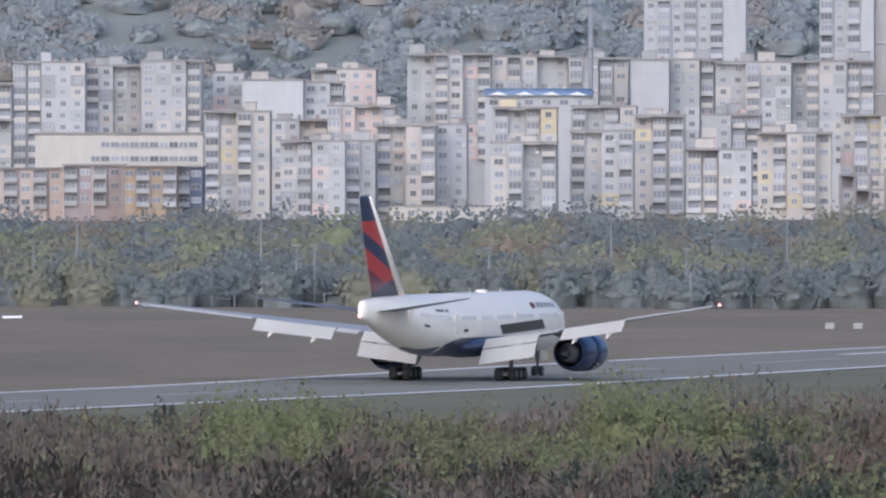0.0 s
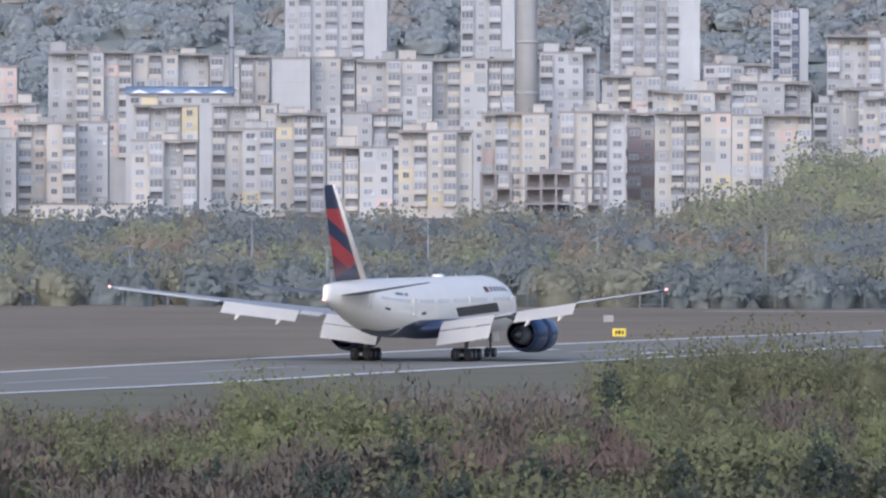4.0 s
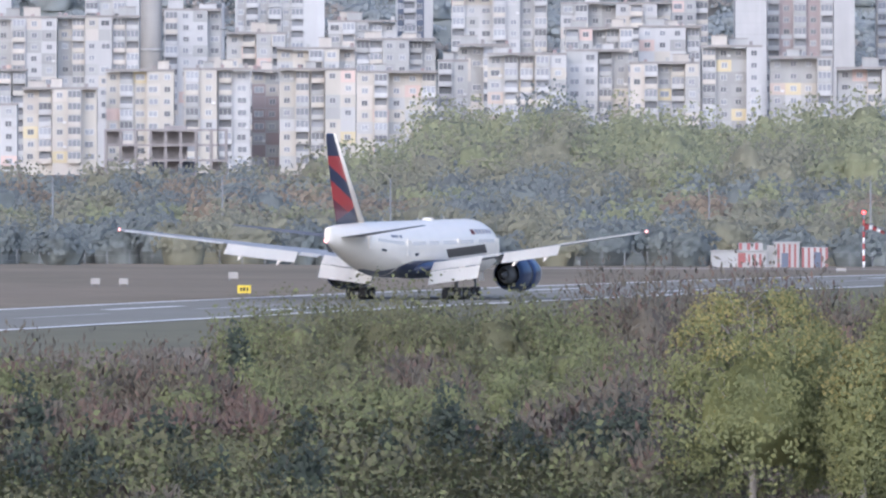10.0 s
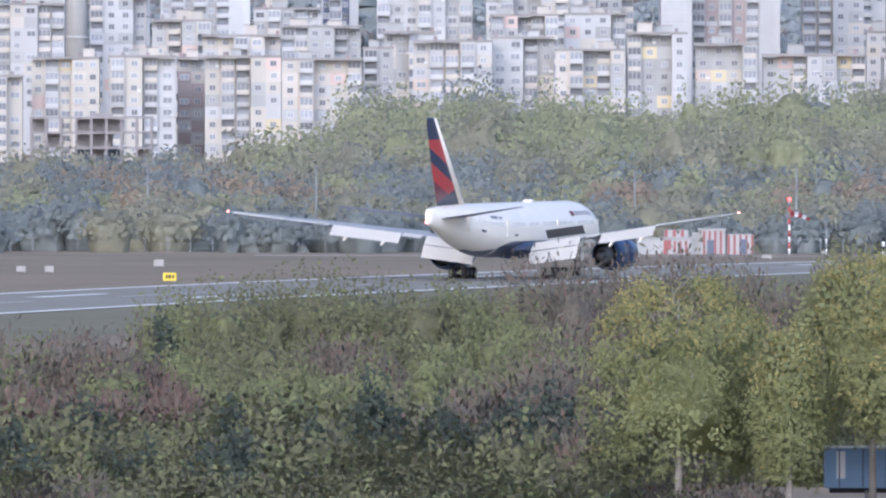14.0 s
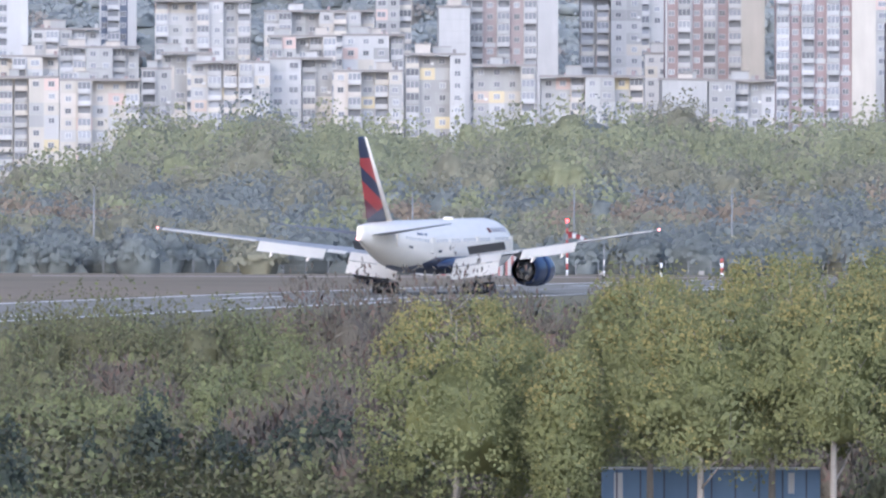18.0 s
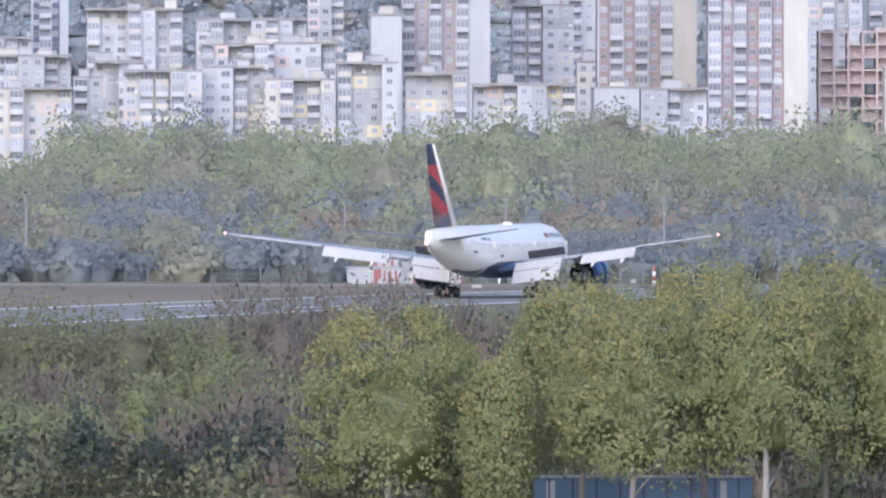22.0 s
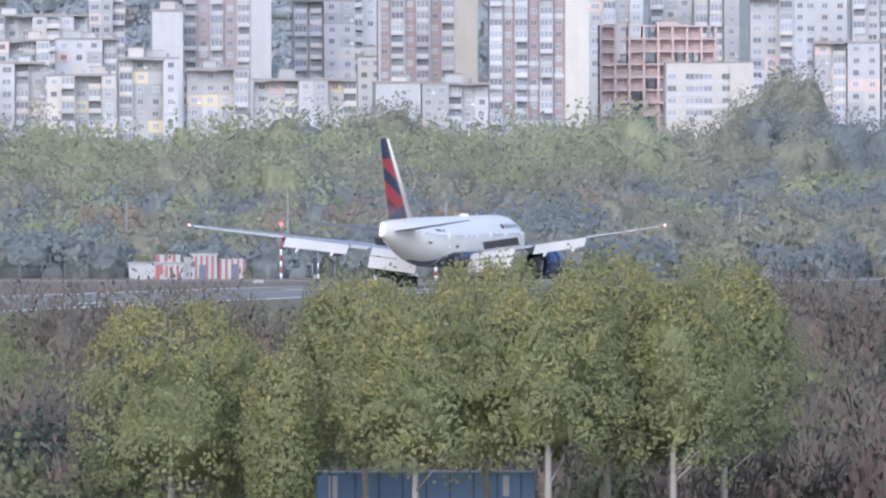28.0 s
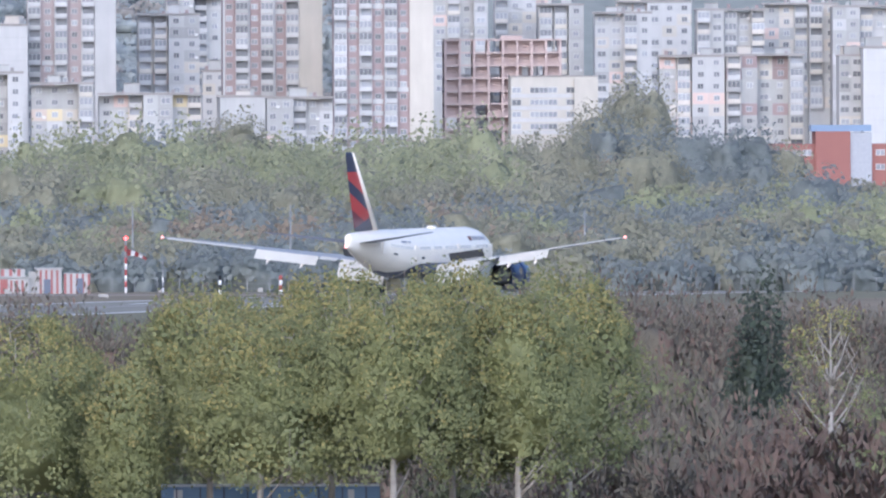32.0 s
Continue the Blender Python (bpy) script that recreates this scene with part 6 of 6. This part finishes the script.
def striped_pole(x, y, h, r, name, label, category, lamp=False, sock=False, dark="red_paint"):
    root = thing(name, (x, y, level(x, y)), label, category)
    n = max(4, round(h / 0.75))
    for k in range(n):
        part("pole_band", pole_mesh("pole_band", h / n, r, r, dark if k % 2 else ("white_paint" if k < n * 0.6 else "pole_grey"), 10), root, (0, 0, k * h / n))
    if lamp:
        bm = bmesh.new()
        bmesh.ops.create_icosphere(bm, subdivisions=2, radius=0.24)
        part("obstruction_light", mesh_of(bm, "obstruction_light", "lamp_red"), root, (0, 0, h + 0.2), "lit red lamp")
    if sock:
        for k in range(5):
            bm = bmesh.new()
            a = Vector((0.15 + k * 0.52, 0, -0.06 * k * k * 0.6))
            b = Vector((0.15 + (k + 1) * 0.52, 0, -0.06 * (k + 1) ** 2 * 0.6))
            tube(bm, a, b, 0.46 - k * 0.06, 0.40 - k * 0.06, 12, caps=False)
            bmesh.ops.solidify(bm, geom=bm.faces[:], thickness=0.02)
            bmesh.ops.recalc_face_normals(bm, faces=bm.faces[:])
            part("sock_band", mesh_of(bm, "sock_band", "white_paint" if k % 2 else "red_paint"), root, (0, 0, h - 1.7))


striped_pole(54.4, 2540, 7.1, 0.16, "windsock_mast", "red and white windsock mast with a lit red lamp", "windsock", True, True)
striped_pole(59.3, 2540, 4.2, 0.1, "marker_pole", "thin grey and white marker pole on the grass", "pole", dark="pole_grey")
striped_pole(65.8, 2500, 2.5, 0.2, "marker_post", "short black and white marker post", "post", dark="black_paint")
striped_pole(73.7, 2500, 2.5, 0.22, "marker_post", "short red and white marker post", "post")


def small_box(x, y, w, d, h, mat, name, label, category):
    root = thing(name, (x, y, level(x, y)), label, category, "boxes along the runway")
    part("housing", box_mesh(name, w, d, h, mat, 0.03, False), root, (0, 0, 0.25))
    for k in (-1, 1):
        part("leg", box_mesh("leg", 0.08, 0.08, 0.27, "pole_grey", centred=False), root, (k * w * 0.38, 0, 0))


small_box(-41.6, 2239, 1.1, 0.8, 0.7, 'concrete', 'equipment_box', 'pale grey equipment box on the grass', 'box')
small_box(-38.3, 2239, 1.1, 0.8, 0.7, 'concrete', 'equipment_box', 'pale grey equipment box on the grass', 'box')
small_box(-143.4, 2343, 2.4, 0.8, 0.3, 'white_paint', 'marker_board', 'low white marker board on the grass', 'box')
small_box(31.2, 2757, 1, 0.8, 0.5, 'concrete', 'equipment_box', 'pale grey equipment box on the grass', 'box')
small_box(38.0, 2487, 0.9, 0.8, 0.6, 'concrete', 'equipment_box', 'pale grey equipment box on the grass', 'box')
small_box(48.9, 2416, 1.3, 0.8, 0.4, 'concrete', 'equipment_box', 'pale grey equipment box on the grass', 'box')
small_box(58.5, 2519, 0.6, 0.8, 0.4, 'concrete', 'equipment_box', 'pale grey equipment box on the grass', 'box')
small_box(71.7, 2524, 0.7, 0.8, 0.5, 'concrete', 'equipment_box', 'pale grey equipment box on the grass', 'box')
small_box(-80.2, 2660, 2.8, 0.8, 1.2, 'wall_cream', 'pump_shed', 'small cream shed at the wood edge', 'shed')
small_box(-26.2, 2299, 1.2, 0.8, 0.8, 'concrete', 'equipment_box', 'pale grey equipment box on the grass', 'box')


def guidance_sign(x, y):
    root = thing("taxiway_sign", (x, y, level(x, y)), "yellow taxiway sign on the grass with unreadable dark marks", "sign")
    part("panel", box_mesh("sign_panel", 1.5, 0.25, 0.9, "yellow_paint", 0.03, False), root, (0, 0, 0.25))
    for k, w in ((-0.35, 0.22), (0.0, 0.3), (0.38, 0.22)):
        part("mark", box_mesh("mark", w, 0.02, 0.4, "black_paint", centred=False), root, (k, -0.14, 0.5))
    for k in (-1, 1):
        part("leg", box_mesh("leg", 0.1, 0.1, 0.27, "pole_grey", centred=False), root, (k * 0.55, 0, 0))


def lamp_post(x, y, h, head=True):
    root = thing("lamp_post", (x, y, level(x, y)), "slim grey lamp post standing in the trees", "lamp post", "lamp posts along the perimeter")
    part("post", pole_mesh("post", h, 0.16, 0.08, "pole_grey"), root)
    if head:
        part("lamp_head", box_mesh("lamp_head", 1.2, 0.3, 0.14, "concrete", 0.03), root, (0.0, 0, h))


guidance_sign(-23.4, 2160)
lamp_post(-153.2, 2650, 11.1, False)
lamp_post(-127.3, 2640, 11.7, False)
lamp_post(-77.9, 2600, 12.0)
lamp_post(-118.7, 2560, 8.3)
lamp_post(-116.4, 2562, 8.3)
lamp_post(-93.0, 2560, 8.0)
lamp_post(-66.7, 2560, 8.0)
lamp_post(-54.9, 2640, 11.8, False)
lamp_post(-31.6, 2640, 11.7, False)
lamp_post(-8.5, 2640, 11.7, False)
lamp_post(-65.6, 2540, 5.0, False)
lamp_post(35.3, 2640, 11.1, False)
lamp_post(57.5, 2640, 11.7, False)
lamp_post(79.2, 2640, 11.8, False)
lamp_post(119.7, 2640, 11.1, False)
lamp_post(-156.2, 2600, 8.3, False)


def fence():
    """Perimeter fence along the wood's edge: posts with slack mesh rails."""
    root = thing("perimeter_fence", (0, 2560, 0), "grey wire perimeter fence along the wood's edge", "fence")
    post = box_mesh("fence_post", 0.10, 0.10, 1.9, "pole_grey", centred=False)
    for k in range(120):
        x = -175 + k * 3.0
        part("fence_post", post, root, (x, 0, level(x, 2560)))
    for h in (0.5, 1.2, 1.9):
        bm = bmesh.new()
        loft(bm, [[(x, 0.02 * math.cos(a), level(x, 2560) + h + 0.02 * math.sin(a)) for a in (0, 1.57, 3.14, 4.71)] for x in range(-175, 186, 15)])
        part("wire", mesh_of(bm, "wire", "pole_grey"), root)


fence()


def coach(x, y, length):
    root = thing("coach", (x, y, level(x, y)), "white and blue coach parked beyond the trees", "bus", "parked coaches")
    bm = bmesh.new()
    add_box(bm, -length / 2, length / 2, 0, 2.5, 0.35, 3.2, 0, 0.15)
    part("body", mesh_of(bm, "coach_body", "white_paint"), root)
    part("window_band", box_mesh("window_band", length - 0.8, 0.04, 0.9, "cabin_glass"), root, (0, -0.01, 2.3))
    part("blue_stripe", box_mesh("blue_stripe", length - 0.3, 0.04, 0.3, "roof_blue"), root, (0, -0.012, 1.4))
    for k in (-1, 1):
        bm = bmesh.new()
        tube(bm, (0, 0, 0), (0, 0.3, 0), 0.5, 0.5, 16)
        part("tyre", mesh_of(bm, "coach_tyre", "rubber"), root, (k * length * 0.3, -0.02, 0.5))


coach(231.0, 4330, 7.5)
coach(238.6, 4335, 7.0)



# ---- movement ----
def motions():
    def rolling(s, heading):
        """The airliner with its wingtips abreast of s, on the centreline."""
        x, y = on_runway(s, 0.0)
        a = radians(heading)
        x, y = x + 10.0 * math.sin(a), y + 10.0 * math.cos(a)
        return pose(x, y, level(x, y) + 0.1, 0, 0, 90 - heading)
    walk(PLANE, [
        (0.0, rolling(1789.8, 15.80)),
        (0.5, rolling(1803.2, 15.78)),
        (1.0, rolling(1816.0, 15.79)),
        (1.5, rolling(1828.6, 15.85)),
        (2.0, rolling(1840.9, 15.92)),
        (2.5, rolling(1853.0, 15.98)),
        (3.0, rolling(1865.2, 16.10)),
        (3.5, rolling(1877.2, 16.24)),
        (5.5, rolling(1924.3, 16.71)),
        (6.0, rolling(1935.3, 16.73)),
        (6.5, rolling(1946.3, 16.70)),
        (7.0, rolling(1957.1, 16.63)),
        (7.5, rolling(1967.7, 16.56)),
        (8.0, rolling(1978.0, 16.50)),
        (8.5, rolling(1988.0, 16.51)),
        (9.0, rolling(1998.1, 16.55)),
        (9.5, rolling(2008.0, 16.57)),
        (10.0, rolling(2017.7, 16.64)),
        (10.5, rolling(2027.1, 16.78)),
        (11.0, rolling(2036.1, 16.94)),
        (11.5, rolling(2044.7, 17.04)),
        (12.0, rolling(2053.0, 17.12)),
        (12.5, rolling(2060.9, 17.25)),
        (13.0, rolling(2068.7, 17.48)),
        (13.5, rolling(2076.4, 17.60)),
        (15.5, rolling(2106.3, 17.38)),
        (16.0, rolling(2113.7, 17.21)),
        (16.5, rolling(2121.1, 16.97)),
        (17.0, rolling(2128.6, 16.79)),
        (17.5, rolling(2135.9, 16.62)),
        (18.0, rolling(2143.0, 16.48)),
        (18.5, rolling(2150.1, 16.39)),
        (19.0, rolling(2157.3, 16.29)),
        (19.5, rolling(2164.3, 16.15)),
        (20.0, rolling(2171.2, 16.00)),
        (20.5, rolling(2178.2, 15.89)),
        (21.0, rolling(2184.9, 15.78)),
        (21.5, rolling(2191.6, 15.68)),
        (22.0, rolling(2198.2, 15.58)),
        (22.5, rolling(2204.8, 15.47)),
        (23.0, rolling(2211.2, 15.39)),
        (23.5, rolling(2217.6, 15.43)),
        (24.0, rolling(2224.0, 15.65)),
        (24.5, rolling(2230.4, 15.90)),
        (26.5, rolling(2255.2, 16.55)),
        (27.0, rolling(2261.8, 16.70)),
        (27.5, rolling(2268.6, 16.86)),
        (28.0, rolling(2275.6, 16.97)),
        (28.5, rolling(2282.5, 17.09)),
        (29.0, rolling(2289.4, 17.22)),
        (29.5, rolling(2296.3, 17.39)),
        (30.0, rolling(2303.5, 17.60)),
        (30.5, rolling(2310.8, 17.78)),
        (31.0, rolling(2318.0, 17.91)),
        (31.5, rolling(2325.4, 18.04)),
        (32.0, rolling(2332.8, 18.15)),
    ])


motions()
